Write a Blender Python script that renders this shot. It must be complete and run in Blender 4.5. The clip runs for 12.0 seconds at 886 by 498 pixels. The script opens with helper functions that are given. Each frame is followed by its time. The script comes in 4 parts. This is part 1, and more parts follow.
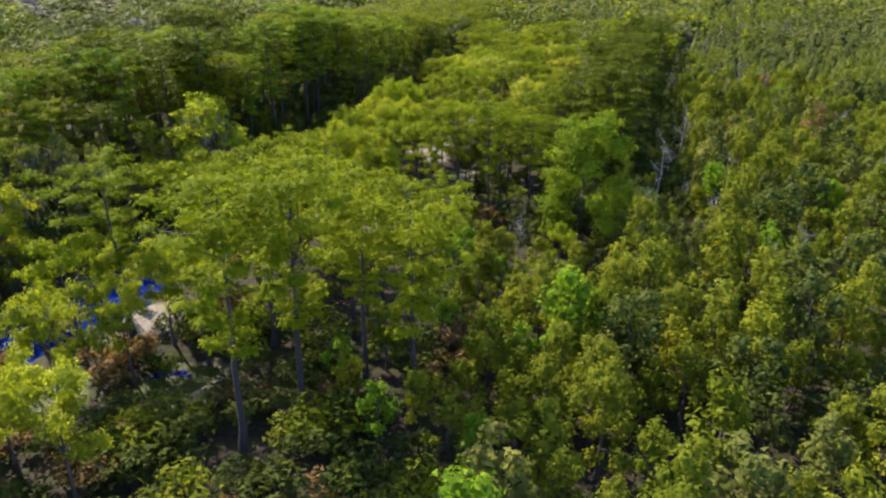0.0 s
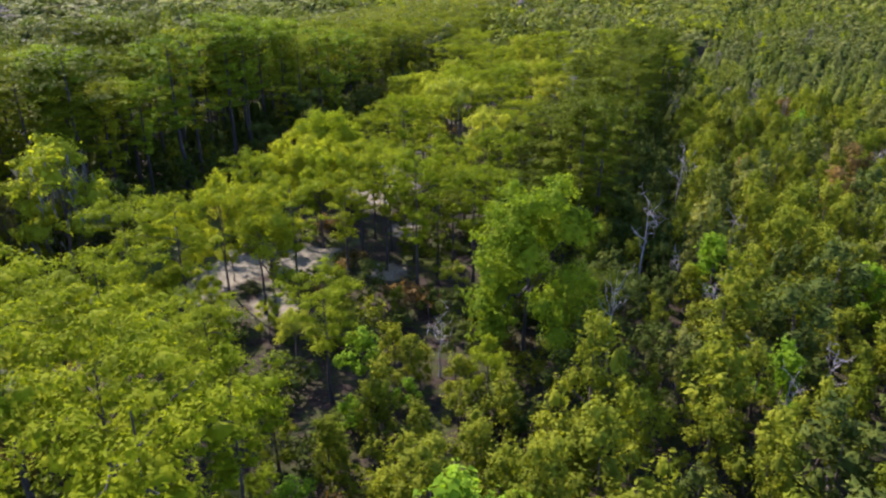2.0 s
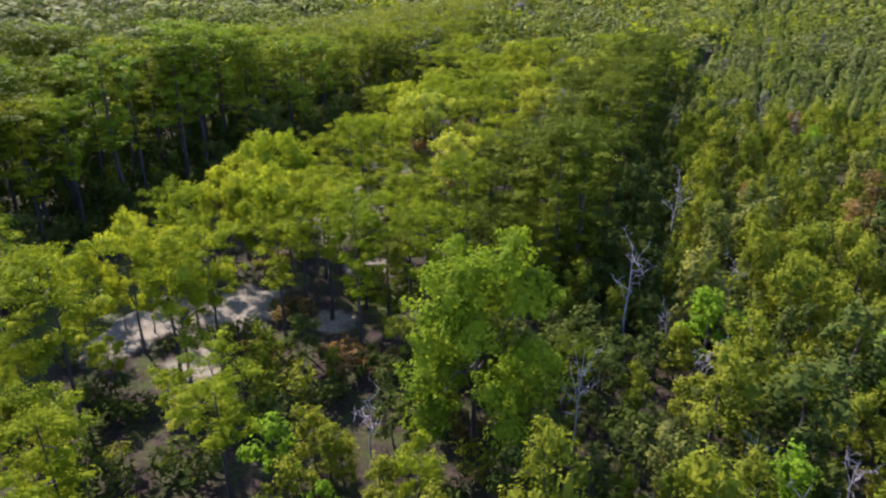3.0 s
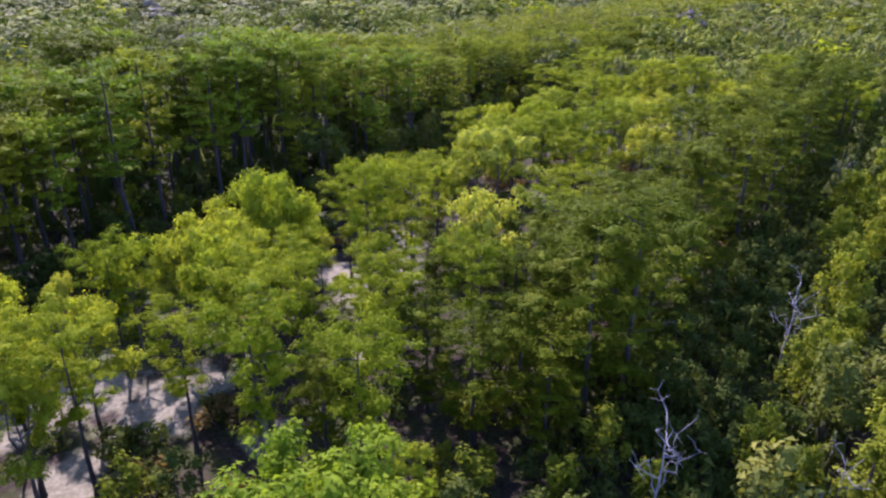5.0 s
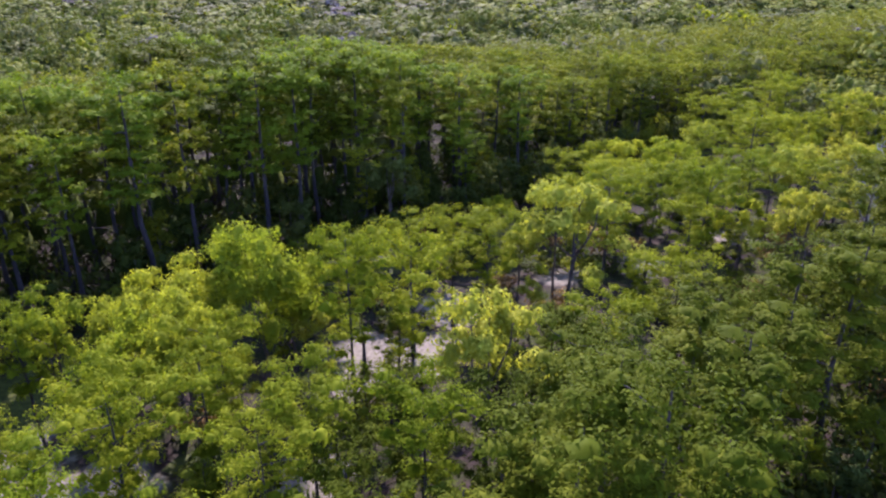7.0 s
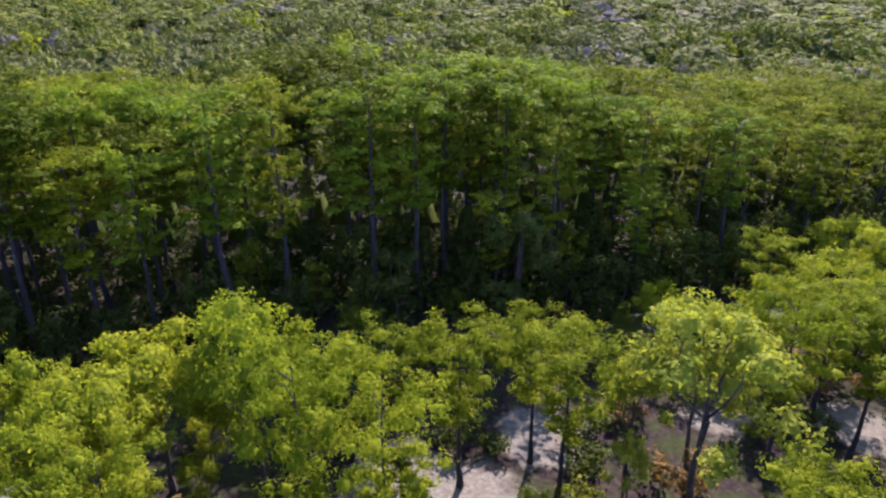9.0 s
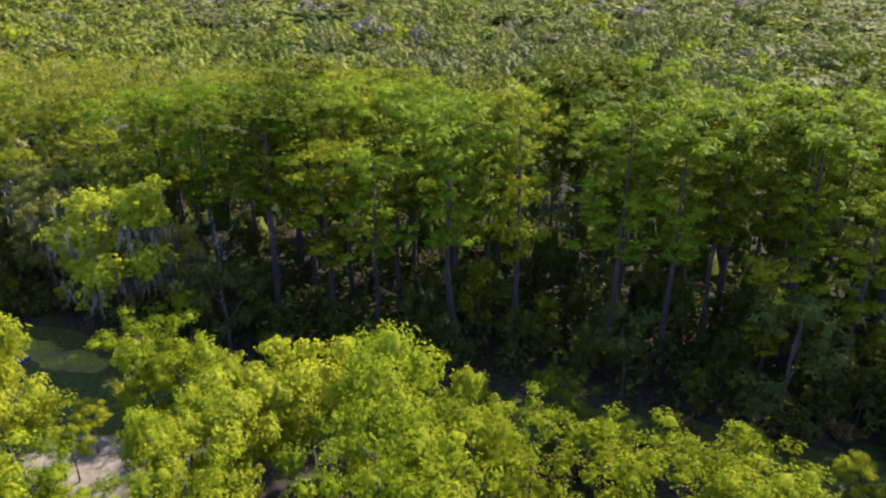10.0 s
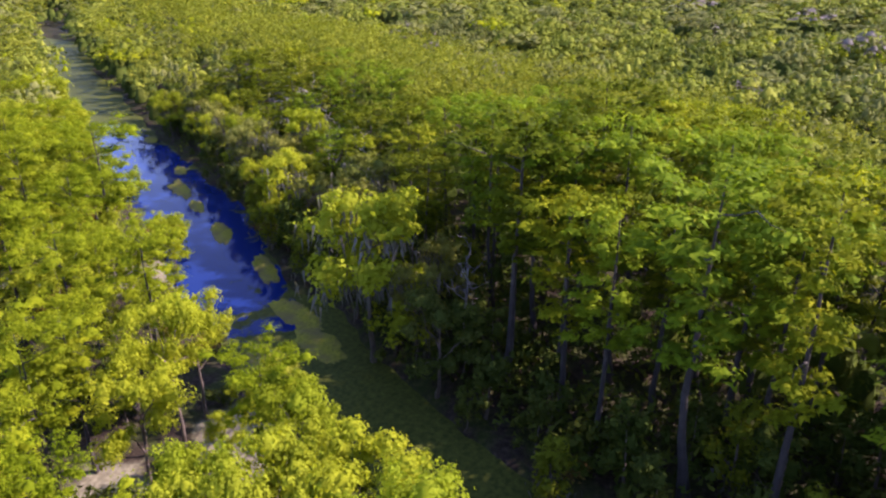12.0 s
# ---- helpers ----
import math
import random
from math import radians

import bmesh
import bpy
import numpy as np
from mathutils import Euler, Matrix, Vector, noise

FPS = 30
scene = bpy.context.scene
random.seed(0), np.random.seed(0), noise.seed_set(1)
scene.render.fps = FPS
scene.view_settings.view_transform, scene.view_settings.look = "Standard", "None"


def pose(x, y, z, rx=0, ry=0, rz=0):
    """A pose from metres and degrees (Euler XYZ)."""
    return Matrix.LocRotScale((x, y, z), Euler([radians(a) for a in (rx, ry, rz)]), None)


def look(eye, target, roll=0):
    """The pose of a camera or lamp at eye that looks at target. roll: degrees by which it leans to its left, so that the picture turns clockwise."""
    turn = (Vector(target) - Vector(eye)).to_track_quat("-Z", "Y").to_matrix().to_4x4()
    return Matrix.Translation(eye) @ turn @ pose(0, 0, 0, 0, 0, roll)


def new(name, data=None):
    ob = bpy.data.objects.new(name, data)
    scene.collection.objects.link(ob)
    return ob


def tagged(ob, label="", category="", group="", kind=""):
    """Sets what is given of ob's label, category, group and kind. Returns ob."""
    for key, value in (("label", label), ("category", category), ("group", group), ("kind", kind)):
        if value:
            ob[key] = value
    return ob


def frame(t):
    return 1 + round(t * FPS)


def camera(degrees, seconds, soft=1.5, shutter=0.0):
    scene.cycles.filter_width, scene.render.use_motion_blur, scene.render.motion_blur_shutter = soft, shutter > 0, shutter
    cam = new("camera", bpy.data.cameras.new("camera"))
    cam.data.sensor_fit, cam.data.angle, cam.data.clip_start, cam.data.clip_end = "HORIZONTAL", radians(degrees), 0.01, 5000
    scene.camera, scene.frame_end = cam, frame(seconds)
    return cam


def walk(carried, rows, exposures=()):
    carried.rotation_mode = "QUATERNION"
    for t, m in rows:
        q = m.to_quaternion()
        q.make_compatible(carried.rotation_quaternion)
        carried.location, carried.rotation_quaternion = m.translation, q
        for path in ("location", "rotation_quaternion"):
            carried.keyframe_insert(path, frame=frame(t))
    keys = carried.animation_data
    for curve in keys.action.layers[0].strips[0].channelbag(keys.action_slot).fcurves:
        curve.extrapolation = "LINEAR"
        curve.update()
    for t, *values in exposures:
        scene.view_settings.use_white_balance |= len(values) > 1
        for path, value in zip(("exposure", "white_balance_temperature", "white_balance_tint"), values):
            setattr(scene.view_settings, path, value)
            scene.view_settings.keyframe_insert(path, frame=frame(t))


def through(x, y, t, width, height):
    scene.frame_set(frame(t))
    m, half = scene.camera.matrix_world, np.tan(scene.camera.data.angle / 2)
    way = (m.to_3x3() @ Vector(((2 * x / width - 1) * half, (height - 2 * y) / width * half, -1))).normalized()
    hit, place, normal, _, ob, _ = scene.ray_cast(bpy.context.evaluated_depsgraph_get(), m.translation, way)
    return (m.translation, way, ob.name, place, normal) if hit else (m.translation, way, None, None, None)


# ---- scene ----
cam = camera(64.2, 12.0, soft=2.4)
PATH = [
    (0, (0.00, 0.00, 31.0), (-0.00, 18.37, 23.10), 0),
    (0.5, (2.32, 5.20, 31.0), (2.19, 23.57, 23.10), 0),
    (1, (4.69, 10.67, 31.0), (4.45, 29.04, 23.10), 0),
    (1.5, (7.04, 16.23, 31.0), (6.69, 34.60, 23.10), 0),
    (2, (9.40, 21.74, 31.0), (8.95, 40.11, 23.10), 0),
    (2.5, (11.67, 27.03, 31.0), (11.09, 45.39, 23.10), 0),
    (3, (14.00, 32.51, 31.0), (13.31, 50.87, 23.10), 0),
    (3.2, (14.98, 34.72, 31.0), (14.24, 53.08, 23.10), 0),
    (4.8, (24.17, 51.40, 31.0), (19.45, 69.16, 23.10), 0),
    (5, (24.93, 53.47, 31.0), (19.60, 71.05, 23.10), 0),
    (5.5, (26.55, 58.69, 31.0), (19.88, 75.82, 23.10), 0),
    (6, (27.95, 63.81, 31.0), (20.14, 80.44, 23.10), 0),
    (6.5, (28.98, 68.93, 31.0), (20.14, 85.03, 23.10), 0),
    (7, (29.72, 74.29, 31.0), (19.67, 89.68, 23.10), 0),
    (7.2, (29.91, 76.46, 31.0), (19.36, 91.50, 23.10), 0),
    (8.8, (28.72, 93.71, 31.0), (13.86, 104.53, 23.10), 0),
    (9, (28.11, 95.75, 31.0), (12.76, 105.85, 23.10), 0),
    (9.5, (26.20, 100.70, 31.0), (9.13, 107.48, 23.10), 0),
    (10, (23.68, 105.37, 31.0), (5.36, 106.85, 23.10), 0),
    (10.5, (20.75, 109.50, 31.0), (2.49, 107.54, 23.10), 0),
    (11, (17.41, 112.98, 31.0), (0.14, 106.72, 23.10), 0),
    (11.5, (13.29, 115.52, 31.0), (-2.72, 106.51, 23.10), 0),
    (12, (8.66, 117.50, 31.0), (-6.44, 107.04, 23.10), 0),
]
SUN, SKY = 4.2, 0.150
EXPOSURES = [(0, 2.02, 6350, 30), (3, 2.09, 6050, 34), (6, 2.15, 5600, 50), (9, 2.02, 5800, 45), (10.5, 2.26, 6350, 33), (12, 2.16, 6450, 42)]
walk(cam, [(t, look(eye, target, roll)) for t, eye, target, roll in PATH], exposures=EXPOSURES)

# ---- sky and sun ----
SUN_AZ, SUN_EL = 40.0, 39.0          # degrees to the left of +y, degrees up
world = bpy.data.worlds.new("sky")
scene.world = world
world.use_nodes = True
wn = world.node_tree
sky = wn.nodes.new("ShaderNodeTexSky")
sky.sky_type = "NISHITA"
sky.sun_disc = False
sky.sun_elevation = radians(SUN_EL)
sky.sun_rotation = radians(-SUN_AZ)
sky.air_density, sky.dust_density, sky.ozone_density = 1.0, 0.4, 3.0
wn.nodes["Background"].inputs["Strength"].default_value = SKY
wn.links.new(sky.outputs["Color"], wn.nodes["Background"].inputs["Color"])
sun = new("sun", bpy.data.lights.new("sun", "SUN"))
sun.data.energy, sun.data.angle, sun.data.color = SUN, radians(0.55), (1.0, 0.93, 0.80)
saz, sel = radians(SUN_AZ), radians(SUN_EL)
SUN_WAY = Vector((-math.sin(saz) * math.cos(sel), math.cos(saz) * math.cos(sel), math.sin(sel)))
sun.matrix_world = look(SUN_WAY * 400, (0, 0, 0))


# ---- materials ----
def nodes_of(name):
    mat = bpy.data.materials.new(name)
    mat.use_nodes = True
    nt = mat.node_tree
    return mat, nt, nt.nodes["Principled BSDF"], nt.nodes["Material Output"]


def ramp(nt, fac, stops):
    node = nt.nodes.new("ShaderNodeValToRGB")
    els = node.color_ramp.elements
    while len(els) < len(stops):
        els.new(0.5)
    for el, (pos, col) in zip(els, stops):
        el.position, el.color = pos, (*col, 1)
    nt.links.new(fac, node.inputs["Fac"])
    return node.outputs["Color"]


def noise_tex(nt, scale, detail=4.0, rough=0.55, coords="Object"):
    tc = nt.nodes.new("ShaderNodeTexCoord")
    node = nt.nodes.new("ShaderNodeTexNoise")
    node.inputs["Scale"].default_value, node.inputs["Detail"].default_value = scale, detail
    node.inputs["Roughness"].default_value = rough
    nt.links.new(tc.outputs[coords], node.inputs["Vector"])
    return node.outputs["Fac"]


def mixed(nt, fac, a, b, blend="MIX"):
    node = nt.nodes.new("ShaderNodeMix")
    node.data_type, node.blend_type = "RGBA", blend
    for sock, v in ((node.inputs["Factor"], fac), (node.inputs["A"], a), (node.inputs["B"], b)):
        if isinstance(v, (int, float)):
            sock.default_value = v
        elif isinstance(v, tuple):
            sock.default_value = (*v, 1)
        else:
            nt.links.new(v, sock)
    return node.outputs["Result"]


def math_node(nt, op, a, b=0.0, c=0.0):
    node = nt.nodes.new("ShaderNodeMath")
    node.operation = op
    for sock, v in zip(node.inputs, (a, b, c)):
        if isinstance(v, (int, float)):
            sock.default_value = v
        else:
            nt.links.new(v, sock)
    return node.outputs[0]


def bump(nt, height, bsdf, strength=0.4, dist=0.05):
    node = nt.nodes.new("ShaderNodeBump")
    node.inputs["Strength"].default_value, node.inputs["Distance"].default_value = strength, dist
    nt.links.new(height, node.inputs["Height"])
    nt.links.new(node.outputs["Normal"], bsdf.inputs["Normal"])


def leaf_material(name, dark, mid, light, through=0.5, rough=0.7, gloss=0.02, patch_scale=0.28, leafy=0.18):
    """Leaves: colour varies from leaf to leaf and from tree to tree; light comes through them."""
    mat, nt, bsdf, out = nodes_of(name)
    geo = nt.nodes.new("ShaderNodeNewGeometry")
    info = nt.nodes.new("ShaderNodeObjectInfo")
    patch = noise_tex(nt, patch_scale, 3.0)
    f = math_node(nt, "MULTIPLY_ADD", geo.outputs["Random Per Island"], leafy, math_node(nt, "MULTIPLY", patch, 1 - leafy))
    col = ramp(nt, f, [(0.26, dark), (0.5, mid), (0.74, light)])
    tree = ramp(nt, info.outputs["Random"], [(0.0, (0.74, 0.82, 0.66)), (0.5, (1.0, 1.0, 1.0)), (1.0, (1.12, 1.08, 0.92))])
    col = mixed(nt, 1.0, col, tree, "MULTIPLY")
    nt.links.new(col, bsdf.inputs["Base Color"])
    bsdf.inputs["Roughness"].default_value = rough
    bsdf.inputs["Specular IOR Level"].default_value = gloss
    trans = nt.nodes.new("ShaderNodeBsdfTranslucent")
    warm = mixed(nt, 1.0, col, (1.18, 1.18, 0.40), "MULTIPLY")
    nt.links.new(warm, trans.inputs["Color"])
    mix = nt.nodes.new("ShaderNodeMixShader")
    mix.inputs["Fac"].default_value = through
    nt.links.new(bsdf.outputs["BSDF"], mix.inputs[1])
    nt.links.new(trans.outputs["BSDF"], mix.inputs[2])
    nt.links.new(mix.outputs["Shader"], out.inputs["Surface"])
    return mat


def bark_material(name, dark, light, moss=None):
    mat, nt, bsdf, out = nodes_of(name)
    fine = noise_tex(nt, 9.0, 5.0, 0.65)
    big = noise_tex(nt, 1.1, 3.0)
    col = ramp(nt, fine, [(0.3, dark), (0.7, light)])
    col = mixed(nt, ramp(nt, big, [(0.42, (0, 0, 0)), (0.68, (1, 1, 1))]), col, moss or tuple(c * 1.3 for c in light))
    nt.links.new(col, bsdf.inputs["Base Color"])
    bsdf.inputs["Roughness"].default_value = 0.9
    bump(nt, fine, bsdf, 0.6, 0.04)
    return mat


CYPRESS = leaf_material("cypress_needles", (0.066, 0.094, 0.004), (0.126, 0.160, 0.005), (0.210, 0.238, 0.009), 0.44)
# belt cypresses are a darker green, deepened further to carry their shaded sides
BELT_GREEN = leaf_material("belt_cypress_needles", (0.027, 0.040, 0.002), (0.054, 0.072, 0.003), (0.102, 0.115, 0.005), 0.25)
CYPRESS_DARK = leaf_material("bank_cypress_needles", (0.058, 0.080, 0.005), (0.116, 0.142, 0.006), (0.200, 0.214, 0.010), 0.38)
BROAD = leaf_material("maple_leaves", (0.118, 0.150, 0.010), (0.206, 0.244, 0.014), (0.294, 0.326, 0.026), 0.55)
GOLD = leaf_material("scrub_gold_leaves", (0.086, 0.104, 0.008), (0.158, 0.178, 0.012), (0.240, 0.256, 0.020), 0.45)
PALE = leaf_material("pale_leaves", (0.138, 0.162, 0.016), (0.238, 0.264, 0.026), (0.340, 0.358, 0.044), 0.46)
SCRUB = leaf_material("scrub_leaves", (0.056, 0.077, 0.008), (0.120, 0.142, 0.011), (0.214, 0.226, 0.018), 0.40)
GREY_GREEN = leaf_material("mossy_leaves", (0.062, 0.074, 0.018), (0.110, 0.121, 0.025), (0.172, 0.172, 0.044), 0.36)
FAR_GREEN = leaf_material("far_leaves", (0.042, 0.060, 0.009), (0.088, 0.110, 0.014), (0.160, 0.172, 0.025), 0.20, patch_scale=0.11, leafy=0.14)
FAR_GREY = leaf_material("far_mossy_leaves", (0.042, 0.050, 0.015), (0.080, 0.091, 0.025), (0.138, 0.145, 0.043), 0.20, patch_scale=0.11, leafy=0.14)
FAR_BARE = leaf_material("far_bare_twigs", (0.052, 0.047, 0.044), (0.092, 0.084, 0.078), (0.142, 0.130, 0.120), 0.15, 0.8, patch_scale=0.11, leafy=0.14)
FAR_CYPRESS = leaf_material("far_cypress_needles", (0.046, 0.064, 0.008), (0.094, 0.114, 0.011), (0.166, 0.174, 0.018), 0.30, patch_scale=0.11, leafy=0.14)
FRESH_CYPRESS = leaf_material("fresh_cypress_needles", (0.050, 0.088, 0.006), (0.098, 0.150, 0.008), (0.168, 0.216, 0.013), 0.42)
BRIGHT = leaf_material("fresh_leaves", (0.059, 0.120, 0.009), (0.114, 0.205, 0.011), (0.194, 0.285, 0.018), 0.45)
# undergrowth green, darkened further to carry the shade under the crowns
UNDER = leaf_material("undergrowth_and_shade_leaves", (0.022, 0.036, 0.008), (0.048, 0.066, 0.012), (0.098, 0.104, 0.020), 0.28)
BROWN = leaf_material("brown_fronds", (0.071, 0.044, 0.021), (0.138, 0.088, 0.030), (0.214, 0.145, 0.055), 0.30)
MOSS = leaf_material("hanging_moss", (0.056, 0.054, 0.046), (0.094, 0.091, 0.078), (0.145, 0.140, 0.120), 0.20, 0.9, 0.1)
BARK = bark_material("cypress_bark", (0.010, 0.008, 0.007), (0.028, 0.022, 0.019))
BARK_BROWN = bark_material("brown_bark", (0.024, 0.018, 0.013), (0.068, 0.050, 0.038))
DEADWOOD = bark_material("bleached_wood", (0.070, 0.064, 0.060), (0.190, 0.178, 0.168))


# ---- mesh building ----
def mesh_of(name, verts, faces, mat, smooth=False):
    """A mesh from arrays of vertices and of quads."""
    me = bpy.data.meshes.new(name)
    verts, faces = np.asarray(verts, np.float32), np.asarray(faces, np.int32)
    me.vertices.add(len(verts))
    me.vertices.foreach_set("co", verts.ravel())
    me.loops.add(faces.size)
    me.loops.foreach_set("vertex_index", faces.ravel())
    me.polygons.add(len(faces))
    me.polygons.foreach_set("loop_start", np.arange(0, faces.size, faces.shape[1], dtype=np.int32))
    if smooth:
        me.polygons.foreach_set("use_smooth", np.ones(len(faces), bool))
    me.update(calc_edges=True)
    me.materials.append(mat)
    return me


def joined(pieces):
    vs, fs, n = [], [], 0
    for v, f in pieces:
        vs.append(v)
        fs.append(f + n)
        n += len(v)
    return np.concatenate(vs), np.concatenate(fs)


def unit(v):
    return v / np.maximum(np.linalg.norm(v, axis=-1, keepdims=True), 1e-9)


def leaves(rng, at, facing, length, wide=0.5, droop=0.0):
    """Pointed sprays of leaves at the given points, lying across the given facings."""
    n = len(at)
    facing = unit(facing)
    along = unit(np.cross(facing, rng.normal(size=(n, 3))))
    along[:, 2] -= droop
    along = unit(along)
    side = unit(np.cross(facing, along))
    size = (length * rng.uniform(0.6, 1.35, n))[:, None]
    a, b = along * size * 0.62, side * size * 0.5 * wide
    v = np.stack([at - a * 0.6 - b, at - a * 0.45 + b, at + a], 1).reshape(-1, 3)
    return v, np.arange(3 * n, dtype=np.int32).reshape(-1, 3)


def puff(rng, centre, radii, count, length, flat=0.35, wide=0.5, droop=0.0, top=False, loose=0.5):
    """A clump of leaf sprays: dense towards its skin, thin and uneven below."""
    d = unit(rng.normal(size=(count, 3)))
    if top:
        d[:, 2] = np.abs(d[:, 2])
    r = rng.uniform(0.3, 1.0, count) ** 0.5 * (1 + 0.12 * rng.normal(size=count))
    k = rng.uniform(0, 6.28, 4)
    wob = 1 + 0.2 * np.sin(d[:, 0] * 5 + k[0]) * np.cos(d[:, 1] * 4 + k[1]) + 0.12 * np.sin(d[:, 2] * 7 + d[:, 0] * 6 + k[2])
    at = np.asarray(centre) + d * (r * wob)[:, None] * np.asarray(radii)
    facing = d * 0.8 + rng.normal(size=(count, 3)) * loose + np.array([0, 0, flat])
    return leaves(rng, at, facing, length, wide, droop)


def lump(rng, centre, radii, sides=7, rings=3):
    """An uneven rounded mass, open below, added inside crowns to stop light."""
    ang = np.linspace(0, 2 * np.pi, sides, endpoint=False) + rng.uniform(0, 6.28)
    el = np.linspace(-0.35, 1.12, rings + 1)[:, None]
    wob = 1 + 0.24 * rng.normal(size=(rings + 1, sides)).clip(-1.6, 1.6)
    d = np.stack([np.cos(el) * np.cos(ang)[None], np.cos(el) * np.sin(ang)[None], np.sin(el) + 0 * ang[None]], -1) * wob[..., None]
    v = np.concatenate([d.reshape(-1, 3), [[0, 0, rng.uniform(0.9, 1.15)]]]) * np.asarray(radii) + np.asarray(centre)
    f = []
    for i in range(rings):
        for j in range(sides):
            a, c = i * sides + j, i * sides + (j + 1) % sides
            f += [(a, c, c + sides), (a, c + sides, a + sides)]
    f += [(rings * sides + j, rings * sides + (j + 1) % sides, (rings + 1) * sides) for j in range(sides)]
    return v, np.array(f, np.int32)


def tube(points, radii, sides=6, wobble=None):
    """A tapered round stem along the points."""
    p, r = np.asarray(points, float), np.asarray(radii, float)
    t = unit(np.gradient(p, axis=0))
    ref = np.where(np.abs(t[:, 2:3]) > 0.85, np.array([[1.0, 0, 0]]), np.array([[0, 0, 1.0]]))
    a = unit(np.cross(t, ref))
    b = np.cross(t, a)
    ang = np.linspace(0, 2 * np.pi, sides, endpoint=False)
    ring = r[:, None, None] * (np.cos(ang)[None, :, None] * a[:, None] + np.sin(ang)[None, :, None] * b[:, None])
    if wobble is not None:
        ring = ring * wobble[:, :, None]
    v = (p[:, None] + ring).reshape(-1, 3)
    k, m = len(p), sides
    i, j = np.meshgrid(np.arange(k - 1), np.arange(m), indexing="ij")
    f = np.stack([i * m + j, i * m + (j + 1) % m, (i + 1) * m + (j + 1) % m, (i + 1) * m + j], -1).reshape(-1, 4)
    return v, f.astype(np.int32)


def bent(rng, a, b, n=5, sag=0.0, wander=0.1):
    """A wandering line from a to b."""
    a, b = np.asarray(a, float), np.asarray(b, float)
    s = np.linspace(0, 1, n)[:, None]
    p = a + (b - a) * s
    w = rng.normal(size=(n, 3)) * wander * np.linalg.norm(b - a) * np.sin(np.pi * s) * 0.5
    p = p + w
    p[:, 2] += sag * np.sin(np.pi * s[:, 0])
    return p


def part(name, me, parent, label=""):
    ob = new(name, me)
    ob.parent = parent
    if label:
        ob["label"] = label
    return ob


# ---- kinds of tree: lists of (part name, mesh, label) ----
def trunk_mesh(rng, h, r, lean=0.03, flare=2.2, sides=8, mat=None):
    n = 9
    s = np.linspace(0, 1, n) ** 1.4
    p = np.stack([np.cumsum(rng.normal(size=n)) * lean * h * 0.12, np.cumsum(rng.normal(size=n)) * lean * h * 0.12, s * h], 1)
    p[0, :2] = p[1, :2] = 0
    p[0, 2] = -0.7
    rad = r * (1 - 0.86 * s) * (1 + (flare - 1) * np.exp(-s * 16))
    flute = 1 + 0.18 * np.exp(-s * 10)[:, None] * np.cos(np.arange(sides) * np.pi)[None]
    return p, mesh_of("trunk", *tube(p, rad, sides, flute), mat, True)


def along_trunk(p, z):
    return np.array([np.interp(z, p[:, 2], p[:, 0]), np.interp(z, p[:, 2], p[:, 1]), z])


def cypress(seed, mat, h=18.0, crown=3.6, low=0.5, tiers=9, dens=1.0, flat_top=True, bark=None, limbs=4, spray=0.33):
    """A pond cypress: straight flared trunk, level boughs in tiers, a flat feathery top."""
    rng = np.random.default_rng(seed)
    p, trunk = trunk_mesh(rng, h * 0.985, 0.25, 0.045, 1.75, 8, bark or BARK)
    out, tufts = [("trunk", trunk, "")], []
    for k in range(tiers):
        s = k / (tiers - 1)
        z = h * (low + (0.955 - low) * s)
        prof = (0.5 + 0.6 * s) if flat_top else (1.2 - 0.85 * s) * (0.55 + min(1, 3 * s) * 0.45)
        arms = 3 if k < tiers - 2 else 5
        turn = rng.uniform(0, 6.28)
        for a in range(arms):
            ang = turn + a * 6.283 / arms + rng.normal() * 0.4
            reach = crown * prof * rng.uniform(0.45, 1.15)
            base = along_trunk(p, z - rng.uniform(0.3, 1.2))
            tip = base + np.array([math.cos(ang) * reach, math.sin(ang) * reach, rng.uniform(0.1, 1.0) + 0.16 * reach * s])
            line = bent(rng, base, tip, 5, 0.15, 0.10)
            if a == 0 and (k * limbs) // tiers != ((k + 1) * limbs) // tiers:
                out.append(("limb", mesh_of("limb", *tube(line, np.linspace(0.085, 0.02, 5) * (1.2 - 0.5 * s), 5), bark or BARK, True), ""))
            for q, f in ((0.4, 0.6), (0.7, 0.9), (1.0, 0.9)):
                c = line[0] + (line[-1] - line[0]) * q + rng.normal(size=3) * np.array([0.35, 0.35, 0.18])
                rr = crown * 0.27 * f * rng.uniform(0.7, 1.35)
                # flat core hidden in the tuft, added to block the sun
                if f > 0.8:
                    tufts.append(lump(rng, c - np.array([0, 0, rr * 0.1]), (rr * 0.55, rr * 0.55, rr * 0.15), 5, 1))
                tufts.append(puff(rng, c, (rr, rr, rr * 0.34), int(64 * dens * f), spray, 1.1, 0.48, 0.25, False, 0.28))
    if flat_top:
        for _ in range(int(crown * 4)):
            ang, rad = rng.uniform(0, 6.28), crown * math.sqrt(rng.uniform(0, 1.0)) * rng.uniform(0.7, 1.1)
            c = along_trunk(p, h * 0.95) + np.array([math.cos(ang) * rad, math.sin(ang) * rad, h * 0.045 - 0.09 * rad * rad / crown + rng.normal() * 0.22])
            rr = rng.uniform(0.6, 1.15)
            tufts.append(puff(rng, c, (rr, rr, 0.34), int(64 * dens * rr), spray, 1.1, 0.48, 0.2, False, 0.28))
    out.append(("crown", mesh_of("crown", *joined(tufts), mat), ""))
    return out


